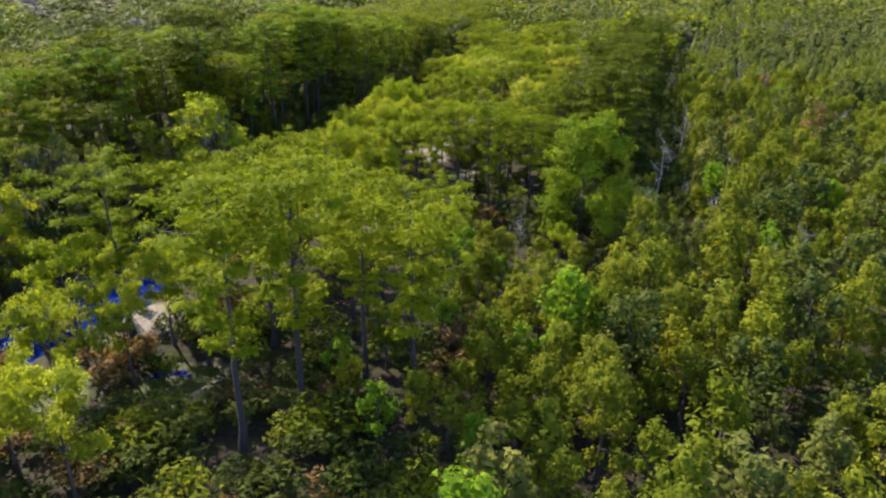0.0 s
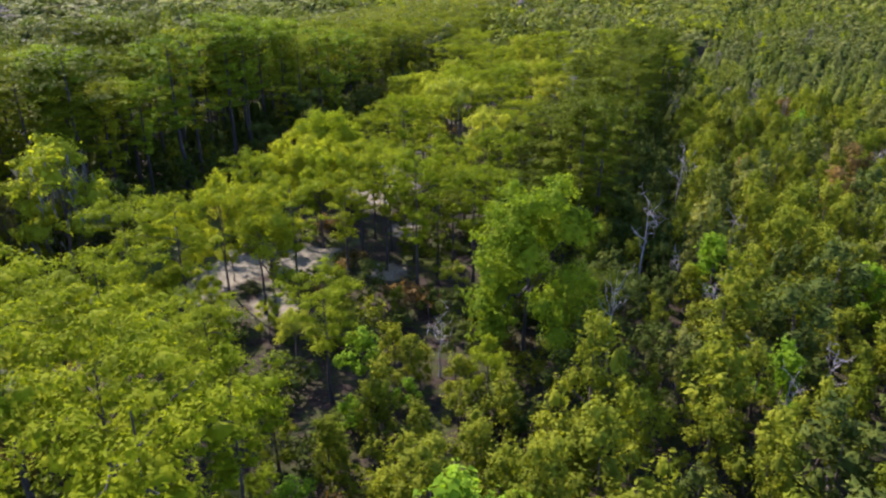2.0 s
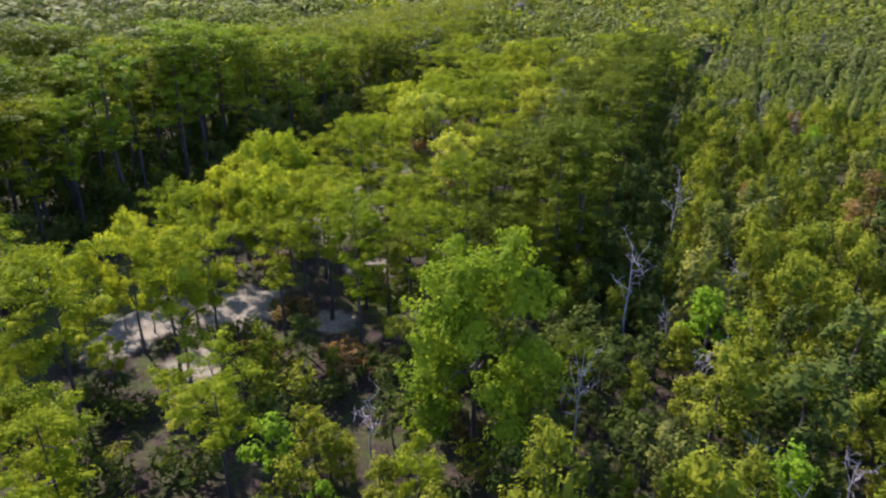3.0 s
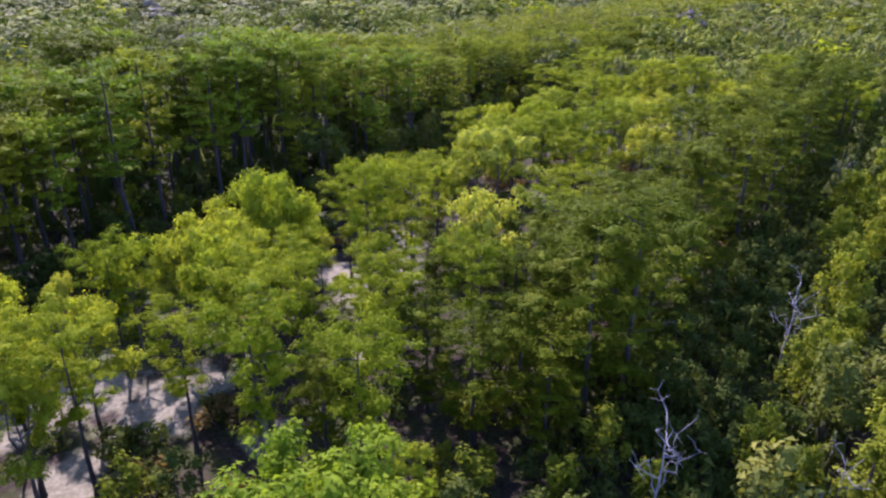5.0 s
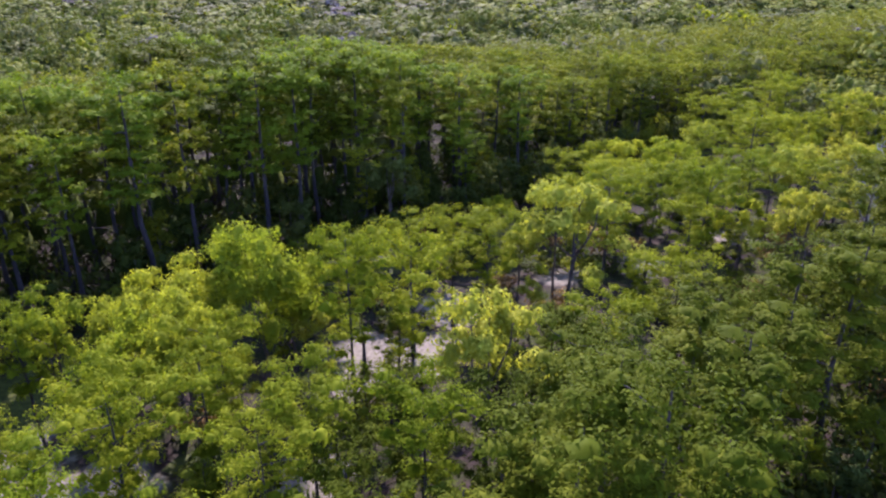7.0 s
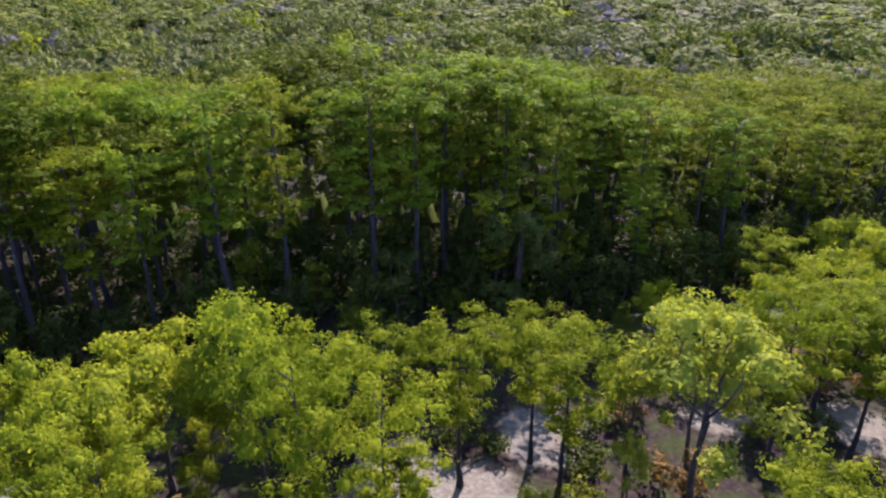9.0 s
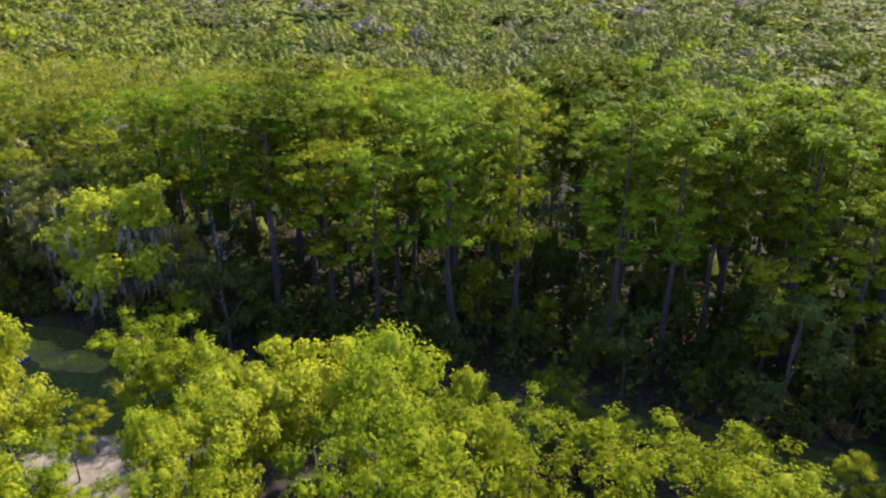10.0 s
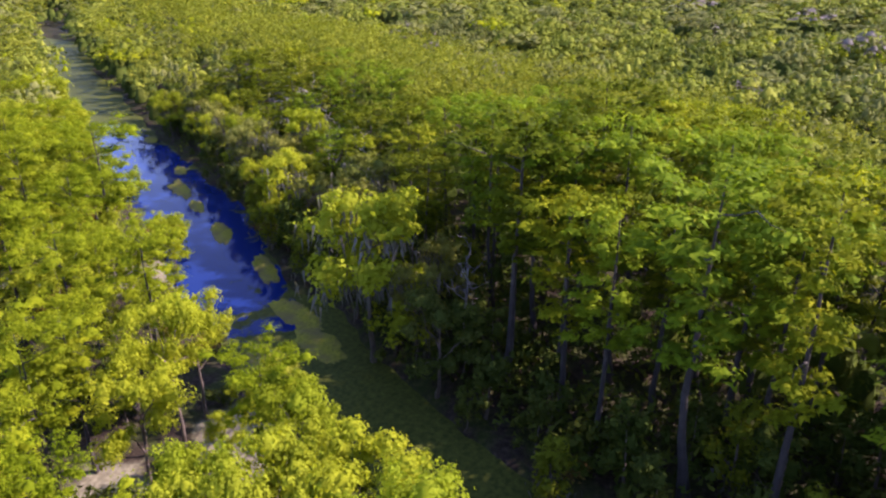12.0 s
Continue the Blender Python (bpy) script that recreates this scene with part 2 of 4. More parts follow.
def moss_strands(rng, at, n, spread, length):
    p = at + rng.normal(size=(n, 3)) * np.array([spread, spread, spread * 0.4])
    return leaves(rng, p, rng.normal(size=(n, 3)) * np.array([1, 1, 0.1]), length, 0.16, 3.0)


def broadleaf(seed, mat, h=13.0, crown=4.0, lumps=16, dens=1.0, leaf=0.34, low=0.42, bark=None, moss=0):
    """A rounded broadleaf tree: a forked trunk and lumps of leaves with gaps between."""
    rng = np.random.default_rng(seed)
    p, trunk = trunk_mesh(rng, h * 0.72, 0.22, 0.07, 1.6, 7, bark or BARK_BROWN)
    out, tufts, hang = [("trunk", trunk, "")], [], []
    for k in range(lumps):
        up = rng.uniform(0, 1) ** 0.75
        ang = k * 2.4 + rng.normal() * 0.3
        rad = crown * math.sqrt(max(0.03, 1 - (1.1 * up - 0.28) ** 2)) * rng.uniform(0.45, 0.95)
        c = np.array([math.cos(ang) * rad, math.sin(ang) * rad, h * (low + (0.93 - low) * up)])
        rr = crown * rng.uniform(0.22, 0.38)
        base = along_trunk(p, h * rng.uniform(0.3, 0.62))
        line = bent(rng, base, c, 5, 0.3, 0.14)
        if k < 4:
            out.append(("limb", mesh_of("limb", *tube(line, np.linspace(0.10, 0.025, 5), 5), bark or BARK_BROWN, True), ""))
        # core hidden in the clump, added to block light and darken its underside
        tufts.append(lump(rng, c, (rr * 0.52, rr * 0.52, rr * 0.33), 6, 1))
        tufts.append(puff(rng, c, (rr, rr, rr * 0.62), int(185 * dens), leaf, 0.5, 0.68, 0.1, False, 0.28))
        for _ in range(4):
            d = unit(rng.normal(size=3)) * rr * 1.1
            tufts.append(puff(rng, c + d * np.array([1, 1, 0.6]), (rr * 0.42, rr * 0.42, rr * 0.3), int(32 * dens), leaf, 0.5, 0.68, 0.1, False, 0.3))
        if k < moss:
            hang.append(moss_strands(rng, c - np.array([0, 0, rr * 0.9]), 40, rr * 0.7, 1.3))
    out.append(("crown", mesh_of("crown", *joined(tufts), mat), ""))
    if hang:
        out.append(("hanging_moss", mesh_of("hanging_moss", *joined(hang), MOSS), "grey hanging moss"))
    return out


def scrub(seed, mat, h=7.5, crown=2.4, lumps=12, dens=1.0, moss=0, leaf=0.36, lump_size=1.0):
    """A slender swamp tree of the low woods, with upright sprays; some carry hanging moss."""
    rng = np.random.default_rng(seed)
    p, trunk = trunk_mesh(rng, h * 0.8, 0.13, 0.08, 1.4, 6, BARK_BROWN)
    out, tufts, hang = [("trunk", trunk, "")], [], []
    for k in range(lumps):
        up = (k + rng.uniform()) / lumps
        ang, rad = k * 2.4, crown * rng.uniform(0.2, 0.9) * (1.15 - 0.75 * up)
        c = np.array([math.cos(ang) * rad, math.sin(ang) * rad, h * (0.25 + 0.68 * up)])
        rr = crown * rng.uniform(0.2, 0.36) * lump_size
        # hidden core that keeps light from passing through the spray
        tufts.append(lump(rng, c, (rr * 0.45, rr * 0.45, rr * 0.65), 5, 1))
        tufts.append(puff(rng, c, (rr, rr, rr * 1.35), int(92 * dens), leaf, 0.3, 0.6, 0.0, False, 0.3))
        if k == 3:
            line = bent(rng, along_trunk(p, h * 0.3), c, 4, 0.2, 0.1)
            out.append(("limb", mesh_of("limb", *tube(line, np.linspace(0.06, 0.02, 4), 4), BARK_BROWN, True), ""))
        if k < moss:
            hang.append(moss_strands(rng, c - np.array([0, 0, rr * 0.7]), 26, rr * 0.7, 0.95))
    out.append(("crown", mesh_of("crown", *joined(tufts), mat), ""))
    if hang:
        out.append(("hanging_moss", mesh_of("hanging_moss", *joined(hang), MOSS), "grey hanging moss"))
    return out


def snag(seed, h=9.0, arms=9):
    """A dead bleached tree, all bare limbs."""
    rng = np.random.default_rng(seed)
    p, trunk = trunk_mesh(rng, h, 0.125, 0.08, 1.5, 6, DEADWOOD)
    out = [("trunk", trunk, "")]
    for k in range(arms):
        z = h * rng.uniform(0.35, 0.95)
        ang, reach = rng.uniform(0, 6.28), h * rng.uniform(0.1, 0.26)
        base = along_trunk(p, z)
        tip = base + np.array([math.cos(ang) * reach, math.sin(ang) * reach, reach * rng.uniform(0.5, 1.3)])
        line = bent(rng, base, tip, 5, -0.1, 0.2)
        pieces = [tube(line, np.linspace(0.045, 0.010, 5), 4)]
        for _ in range(3):
            q = line[rng.integers(1, 4)]
            pieces.append(tube(bent(rng, q, q + unit(rng.normal(size=3) + np.array([0, 0, 0.8])) * reach * 0.5, 4, 0, 0.2), np.linspace(0.03, 0.008, 4), 4))
        out.append(("limb", mesh_of("limb", *joined(pieces), DEADWOOD, True), ""))
    return out


def shrub(seed, mat, h=2.2, crown=1.5, dens=1.0, leaf=0.38):
    """A low bush of leaning stems and leaves."""
    rng = np.random.default_rng(seed)
    out, tufts = [], []
    for k in range(6):
        ang, rad = k * 1.05 + rng.normal() * 0.2, crown * rng.uniform(0.3, 0.8)
        c = np.array([math.cos(ang) * rad, math.sin(ang) * rad, h * rng.uniform(0.4, 0.85)])
        if k < 2:
            out.append(("stem", mesh_of("stem", *tube(bent(rng, (0, 0, -0.3), c, 4, 0.1, 0.1), np.linspace(0.05, 0.012, 4), 4), BARK_BROWN, True), ""))
        tufts.append(puff(rng, c, (crown * 0.45, crown * 0.45, h * 0.3), int(70 * dens), leaf, 0.4, 0.5, 0.1))
    out.append(("crown", mesh_of("crown", *joined(tufts), mat), ""))
    return out


def plant(name, kind, x, y, z, scale=1.0, tall=1.0, turn=0.0, label="", category="tree", group=""):
    """One plant as a thing of its own, standing on the ground."""
    root = new(name)
    root.empty_display_size = 0.3
    root.matrix_world = Matrix.Translation((x, y, z)) @ Matrix.Rotation(turn, 4, "Z") @ Matrix.Diagonal((scale, scale, scale * tall, 1))
    for part_name, me, part_label in kind:
        ob = part(part_name, me, root, part_label)
        if part_name == "hanging_moss":
            ob["kind"] = "stuff"
    return tagged(root, label, category, group)


# ---- the plan: the creek, the strip of swamp beside it, the low woods beyond ----
CREEK = np.array([(-150, -190), (-100, -90), (-69, -19), (-60, 0), (-50.7, 23), (-45, 38), (-40, 49), (-35, 57.5), (-31.5, 65), (-28.5, 73),
                  (-24.8, 82), (-21.6, 91), (-20.0, 100), (-18.5, 110), (-16.5, 120), (-11.5, 131), (-7, 144), (-2, 165), (4, 188), (9, 213), (22, 250), (60, 330), (110, 430)], float)
EDGE = np.array([(-8, -60), (-4, 20), (-2, 44), (5, 56), (20, 63), (25, 80), (30, 100), (37, 121), (45, 150), (70, 216), (100, 284), (170, 430)], float)
CLEARINGS = [(-14, 88, 4.2), (-16.4, 83.5, 3.6), (-8, 80.5, 2.6), (-6.6, 91.5, 3.4), (-17.4, 92, 3.4), (-27.5, 55.5, 4), (-19.5, 46, 3.5), (-1.2, 123, 3.3), (0.5, 115, 3.8), (-3.7, 113, 3.2),
             (-7, 88, 3.4), (2, 87.9, 2.2), (3.6, 99.5, 2.8), (4, 135, 2.6), (10.5, 142, 3), (17, 156, 3), (-1, 109, 2.6)]
NO_TREES = [(14.5, 69.5, 6.5), (5, 63, 5.5), (19, 62, 4), (9, 76, 3), (20, 87, 6.5), (27, 87, 4.5), (21, 80, 5), (-20, 40, 6.5), (-14, 33.5, 4.5), (27.3, 95.5, 4), (31, 106, 3), (0.5, 78.5, 3.5)]
POOLS = [(-30, 45, 4.0), (-21, 47, 3.0), (-4, 96.5, 2.6), (20.5, 146, 2.5), (6, 92, 3.0), (-12, 47, 2.2), (-37.5, 108, 2.2), (-26, 132, 2.0)]


def off_line(x, y, line):
    """Distance from a line, positive on its right."""
    p = np.stack([np.asarray(x, float), np.asarray(y, float)], -1)[..., None, :]
    a, d = line[:-1], np.diff(line, axis=0)
    s = np.clip(((p - a) * d).sum(-1) / (d * d).sum(-1), 0, 1)
    v = p - (a + s[..., None] * d)
    r = np.hypot(v[..., 0], v[..., 1])
    k = r.argmin(-1)[..., None]
    side = d[:, 1] * v[..., 0] - d[:, 0] * v[..., 1]
    return (np.take_along_axis(r, k, -1) * np.sign(np.take_along_axis(side, k, -1)))[..., 0]


def half_width(y):
    return np.interp(y, [-20, 30, 60, 85, 96, 104, 130, 160, 185, 210, 240], [5.0, 5.4, 5.2, 4.9, 4.2, 2.7, 1.6, 1.6, 1.2, 0.4, 0.1])


def wave(x, y, s, k=0.0):
    return np.sin(x / s + k) * np.cos(y / s * 1.13 + 2 * k) + 0.5 * np.sin(x / s * 2.3 - y / s * 1.9 + k) + 0.3 * np.cos(x / s * 4.1 + y / s * 3.7)


def ground_z(x, y):
    x, y = np.asarray(x, float), np.asarray(y, float)
    d = np.abs(off_line(x, y, CREEK)) + 0.7 * wave(x, y, 3.1)
    z = 0.12 * wave(x, y, 5.0) + 0.05 * wave(x, y, 1.7, 1.0)
    z = z - 1.3 * (1 / (1 + np.exp(np.clip((d - half_width(y)) * 1.6, -60, 60))))
    for px, py, r in POOLS:
        z = z - 0.75 * np.exp(-((np.hypot(x - px, y - py) + 0.5 * wave(x, y, 1.6)) / r) ** 4)
    return z


# ---- ground ----
def ground_material():
    mat, nt, bsdf, out = nodes_of("swamp_floor")
    att = nt.nodes.new("ShaderNodeAttribute")
    att.attribute_name = "pale"
    fine, mid, big = noise_tex(nt, 2.6, 6.0, 0.65), noise_tex(nt, 0.55, 4.0), noise_tex(nt, 0.12, 3.0)
    litter = ramp(nt, fine, [(0.28, (0.010, 0.007, 0.006)), (0.5, (0.024, 0.018, 0.013)), (0.75, (0.056, 0.042, 0.031))])
    green = ramp(nt, fine, [(0.3, (0.012, 0.018, 0.005)), (0.7, (0.038, 0.045, 0.012))])
    sand = ramp(nt, fine, [(0.25, (0.066, 0.060, 0.043)), (0.5, (0.122, 0.111, 0.074)), (0.75, (0.185, 0.170, 0.120))])
    base = mixed(nt, ramp(nt, mid, [(0.42, (0, 0, 0)), (0.62, (1, 1, 1))]), litter, green)
    cover = math_node(nt, "ADD", att.outputs["Fac"], math_node(nt, "MULTIPLY_ADD", mid, 0.9, -0.45))
    col = mixed(nt, ramp(nt, cover, [(0.40, (0, 0, 0)), (0.62, (1, 1, 1))]), base, sand)
    nt.links.new(col, bsdf.inputs["Base Color"])
    wet = ramp(nt, cover, [(0.36, (0.85, 0.85, 0.85)), (0.60, (0.75, 0.75, 0.75))])
    nt.links.new(wet, bsdf.inputs["Roughness"])
    nt.links.new(ramp(nt, cover, [(0.36, (0.04, 0.04, 0.04)), (0.60, (0.05, 0.05, 0.05))]), bsdf.inputs["Specular IOR Level"])
    bump(nt, fine, bsdf, 0.35, 0.1)
    return mat


def spaced(lo, hi, step, far):
    core = np.arange(lo, hi + step, step)
    out = [step * 1.5]
    while sum(out) < far:
        out.append(out[-1] * 1.35)
    arm = np.cumsum(out)
    return np.concatenate([core[0] - arm[::-1], core, core[-1] + arm])


gx, gy = spaced(-90, 62, 1.4, 3800), spaced(-40, 236, 1.6, 3800)
X, Y = np.meshgrid(gx, gy, indexing="ij")
Z = ground_z(X, Y)
Z[np.abs(X) > 800] = 0
nx, ny = X.shape
ii, jj = np.meshgrid(np.arange(nx - 1), np.arange(ny - 1), indexing="ij")
quads = np.stack([ii * ny + jj, (ii + 1) * ny + jj, (ii + 1) * ny + jj + 1, ii * ny + jj + 1], -1).reshape(-1, 4)
gme = mesh_of("ground", np.stack([X, Y, Z], -1).reshape(-1, 3), quads, ground_material(), True)
pale = np.zeros_like(X)
for cx, cy, r in CLEARINGS:
    pale = np.maximum(pale, np.exp(-(np.hypot(X - cx, Y - cy) / (r * 1.15)) ** 2))
strip = np.clip(off_line(X, Y, CREEK) / 12, 0, 1) * np.clip(-off_line(X, Y, EDGE) / 10, 0, 1)
pale = np.clip(np.maximum(1.0 * pale, 0.10 * strip), 0, 1)
gme.attributes.new("pale", "FLOAT", "POINT").data.foreach_set("value", pale.astype(np.float32).ravel())
tagged(new("ground", gme), "dark leaf litter and pale dried mud of a swamp floor", "ground", kind="structure")


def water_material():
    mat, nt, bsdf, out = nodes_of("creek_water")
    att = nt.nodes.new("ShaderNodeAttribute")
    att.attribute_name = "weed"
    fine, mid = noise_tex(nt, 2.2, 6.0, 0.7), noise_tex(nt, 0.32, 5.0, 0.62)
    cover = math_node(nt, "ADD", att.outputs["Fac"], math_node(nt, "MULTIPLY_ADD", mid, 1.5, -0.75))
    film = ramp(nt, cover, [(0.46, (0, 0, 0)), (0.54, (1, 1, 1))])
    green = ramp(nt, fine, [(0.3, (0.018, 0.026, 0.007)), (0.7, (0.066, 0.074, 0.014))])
    # base colour and specular tint carry the blue of the reflected sky
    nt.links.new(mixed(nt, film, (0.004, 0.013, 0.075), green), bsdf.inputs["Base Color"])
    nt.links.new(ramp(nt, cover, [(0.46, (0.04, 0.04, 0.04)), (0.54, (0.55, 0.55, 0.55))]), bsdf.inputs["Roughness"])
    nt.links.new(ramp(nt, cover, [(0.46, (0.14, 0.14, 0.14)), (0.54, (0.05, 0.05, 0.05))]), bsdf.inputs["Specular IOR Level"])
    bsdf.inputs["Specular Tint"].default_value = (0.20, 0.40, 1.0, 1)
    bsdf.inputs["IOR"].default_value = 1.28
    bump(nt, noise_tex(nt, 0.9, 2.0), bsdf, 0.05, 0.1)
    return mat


WATER_Z = -0.42
wgx, wgy = spaced(-82, 30, 2.0, 70), spaced(-30, 200, 2.0, 120)
wx, wy = np.meshgrid(wgx, wgy, indexing="ij")
wn_, wm_ = wx.shape
wi, wj = np.meshgrid(np.arange(wn_ - 1), np.arange(wm_ - 1), indexing="ij")
wq = np.stack([wi * wm_ + wj, (wi + 1) * wm_ + wj, (wi + 1) * wm_ + wj + 1, wi * wm_ + wj + 1], -1).reshape(-1, 4)
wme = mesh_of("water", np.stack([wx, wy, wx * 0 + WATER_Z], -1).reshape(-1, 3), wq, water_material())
# weed gathers along the banks and covers the slack reach
bank_side = np.clip(np.abs(off_line(wx, wy, CREEK)) / half_width(wy), 0, 1.2)
weed = np.interp(wy, [-16, -4, 20, 40, 62, 74, 86, 118, 132], [0.95, 0.40, 0.10, 0.10, 0.18, 0.50, 0.95, 0.95, 0.5]) + 0.30 * bank_side ** 3
wme.attributes.new("weed", "FLOAT", "POINT").data.foreach_set("value", weed.astype(np.float32).ravel())
tagged(new("water", wme), "dark still creek water with duckweed, sky blue put into its colour", "water", kind="structure")


def weed_material():
    mat, nt, bsdf, out = nodes_of("floating_weed")
    fine, big = noise_tex(nt, 3.0, 5.0, 0.7), noise_tex(nt, 0.4, 3.0)
    a = ramp(nt, fine, [(0.3, (0.070, 0.078, 0.008)), (0.7, (0.220, 0.205, 0.022))])
    col = mixed(nt, ramp(nt, big, [(0.4, (0, 0, 0)), (0.65, (1, 1, 1))]), a, (0.100, 0.085, 0.030))
    nt.links.new(col, bsdf.inputs["Base Color"])
    bsdf.inputs["Roughness"].default_value = 0.8
    bsdf.inputs["Specular IOR Level"].default_value = 0.06
    bump(nt, fine, bsdf, 0.5, 0.03)
    return mat


WEED = weed_material()


def weed_mat(x, y, rx, ry, turn, seed):
    """A floating mat of weed with a ragged outline and a thin raised rim."""
    rng = np.random.default_rng(seed)
    n = 110
    ang = np.linspace(0, 2 * np.pi, n, endpoint=False)
    rag = 1 + sum(rng.normal() * 0.20 / k ** 0.9 * np.cos(k * ang + rng.uniform(0, 6.28)) for k in range(1, 26))
    rag = np.clip(rag, 0.25, 1.8)
    rings = []
    for s, z in ((0.02, 0.035), (0.4, 0.04), (0.75, 0.03), (0.97, 0.022), (1.0, -0.02)):
        px, py = np.cos(ang) * rag * s * rx, np.sin(ang) * rag * s * ry
        rings.append(np.stack([px, py, np.full(n, z)], 1))
    i, j = np.meshgrid(np.arange(4), np.arange(n), indexing="ij")
    f = np.stack([i * n + j, (i + 1) * n + j, (i + 1) * n + (j + 1) % n, i * n + (j + 1) % n], -1).reshape(-1, 4)
    ob = new("duckweed_mat", mesh_of("duckweed_mat", np.concatenate(rings), f, WEED, True))
    ob.matrix_world = pose(x, y, WATER_Z, 0, 0, turn)
    return tagged(ob, "ragged yellow-green duckweed mat floating on the creek", "duckweed", "duckweed on the creek")


for k, (x, y, rx, ry, turn) in enumerate([(-48.0, 33.0, 4.2, 1.3, 64), (-45.0, 41.0, 2.6, 0.9, 62), (-40.4, 51.5, 3.6, 1.2, 58), (-36.4, 63.5, 3.6, 1.2, 60), (-31.0, 73.5, 4.0, 1.5, 66), (-28.0, 79.0, 3.4, 1.6, 70),
                                          (-53.5, 26.0, 2.6, 0.9, 60), (-62.0, 6.0, 3.0, 1.0, 60), (-24.5, 76.5, 2.4, 1.2, 70)]):
    weed_mat(x, y, rx, ry, turn, 500 + k)

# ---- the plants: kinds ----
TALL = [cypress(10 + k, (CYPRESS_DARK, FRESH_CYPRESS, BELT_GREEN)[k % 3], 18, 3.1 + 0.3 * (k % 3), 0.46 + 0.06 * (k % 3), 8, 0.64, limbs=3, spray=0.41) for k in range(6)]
TALL_FAR = [cypress(16 + k, CYPRESS_DARK, 18, 3.3 + 0.3 * k, 0.46, 7, 0.42, limbs=1, spray=0.52) for k in range(3)]
FLAT = [cypress(30 + k, CYPRESS, 16, 4.0 + 0.3 * k, 0.52, 7, 1.2, limbs=5, spray=0.31) for k in range(4)]
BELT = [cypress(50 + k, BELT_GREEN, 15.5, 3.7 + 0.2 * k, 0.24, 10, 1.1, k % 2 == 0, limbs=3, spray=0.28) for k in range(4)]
ROUND = [broadleaf(70 + k, BROAD, 12, 4.0, 17, 1.4, 0.245, 0.40) for k in range(4)]
ROUND_PALE = [broadleaf(76 + k, PALE, 12, 4.0, 15, 0.95, 0.28, 0.5) for k in range(2)]
ROUND_BIG = [broadleaf(80 + k, BROAD, 14, 5.2, 28, 2.1, 0.26) for k in range(2)]
LOW_BROWN = [scrub(118, BROWN, 7.5, 2.2, 10, 0.8)]
LOW = [scrub(90 + k, SCRUB, 7.5, 2.2, 18, 1.05, 0, 0.23, 0.85) for k in range(4)]
LOW_THICKET = [scrub(96 + k, SCRUB, 7.5, 2.4, 12, 0.55, 0, 0.34, 1.0) for k in range(2)]
LOW_FRESH = [scrub(110 + k, BRIGHT) for k in range(2)]
LOW_MOSS = [scrub(120 + k, GREY_GREEN, 7.5, 2.4, 12, 0.9, 4) for k in range(2)]
LOW_GOLD = [scrub(114 + k, GOLD, 7.5, 2.3, 15, 1.0, 0, 0.27, 0.95) for k in range(2)]
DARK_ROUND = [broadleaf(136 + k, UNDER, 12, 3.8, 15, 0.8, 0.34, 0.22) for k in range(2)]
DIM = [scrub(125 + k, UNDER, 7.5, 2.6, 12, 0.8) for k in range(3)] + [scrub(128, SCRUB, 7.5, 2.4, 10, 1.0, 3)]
MOSSY = [broadleaf(130, BROAD, 14, 4.6, 20, 1.0, 0.38, 0.22, moss=9)]
GREY_MOSSY = [broadleaf(131 + k, GREY_GREEN, 13, 4.4, 18, 1.0, 0.30, 0.26, moss=7) for k in range(2)]
DOME = [broadleaf(134, FRESH_CYPRESS, 16, 4.9, 44, 1.5, 0.30, 0.20, BARK)]
DEAD = [snag(140 + k) for k in range(3)]
BUSH = [shrub(150 + k, UNDER, 2.2, 1.6) for k in range(3)] + [shrub(160, BROWN, 1.8, 1.5), shrub(161, SCRUB, 2.6, 1.7)]

rnd = np.random.default_rng(7)
taken = []


def free(x, y, gap):
    return all((x - a) ** 2 + (y - b) ** 2 > gap * gap for a, b in taken)


def stand(name, kinds, x, y, height, own, wide=1.0, label="", group="", category="tree"):
    """Plant one of the kinds, whose own height is given, at the height wanted."""
    s = height / own
    taken.append((x, y))
    kind = kinds[int(rnd.integers(len(kinds)))]
    return plant(name, kind, x, y, float(ground_z(x, y)) - 0.05, s * wide, 1 / wide, float(rnd.uniform(0, 6.28)), label, category, group)


L_TALL = "tall slender cypress with a dark feathery flat-topped crown"
L_FLAT = "green cypress with level feathery boughs and a grey trunk"
L_CONE = "dense bushy green cypress in full leaf"
L_ROUND = "yellow-green broadleaf swamp tree with rounded leaf clumps"
L_LOW = "slender green scrub tree in the low swamp woods"
L_DEAD = "dead bleached grey tree with bare limbs"

# trees that stand out, one by one: place, height, width
stand("cypress_tree", DOME, 14.8, 70.2, 15.9, 16, 0.92, L_CONE, "cypresses of the strip")
stand("broadleaf_tree", ROUND_BIG, -6.6, 105.4, 13.3, 14, 0.80, L_ROUND, "broadleaf trees of the strip")
stand("broadleaf_tree", MOSSY, -29.0, 84.5, 15.6, 14, 1.0, "large tree hung with grey moss on the creek bank", "broadleaf trees of the bank")
stand("broadleaf_tree", ROUND, -1.4, 160.0, 9.6, 12, 0.9, "pale small tree standing alone at the creek edge", "broadleaf trees of the strip")
stand("broadleaf_tree", ROUND_PALE, -15.2, 89.4, 9.4, 12, 0.45, "small pale tree standing at the creek edge", "broadleaf trees of the strip")
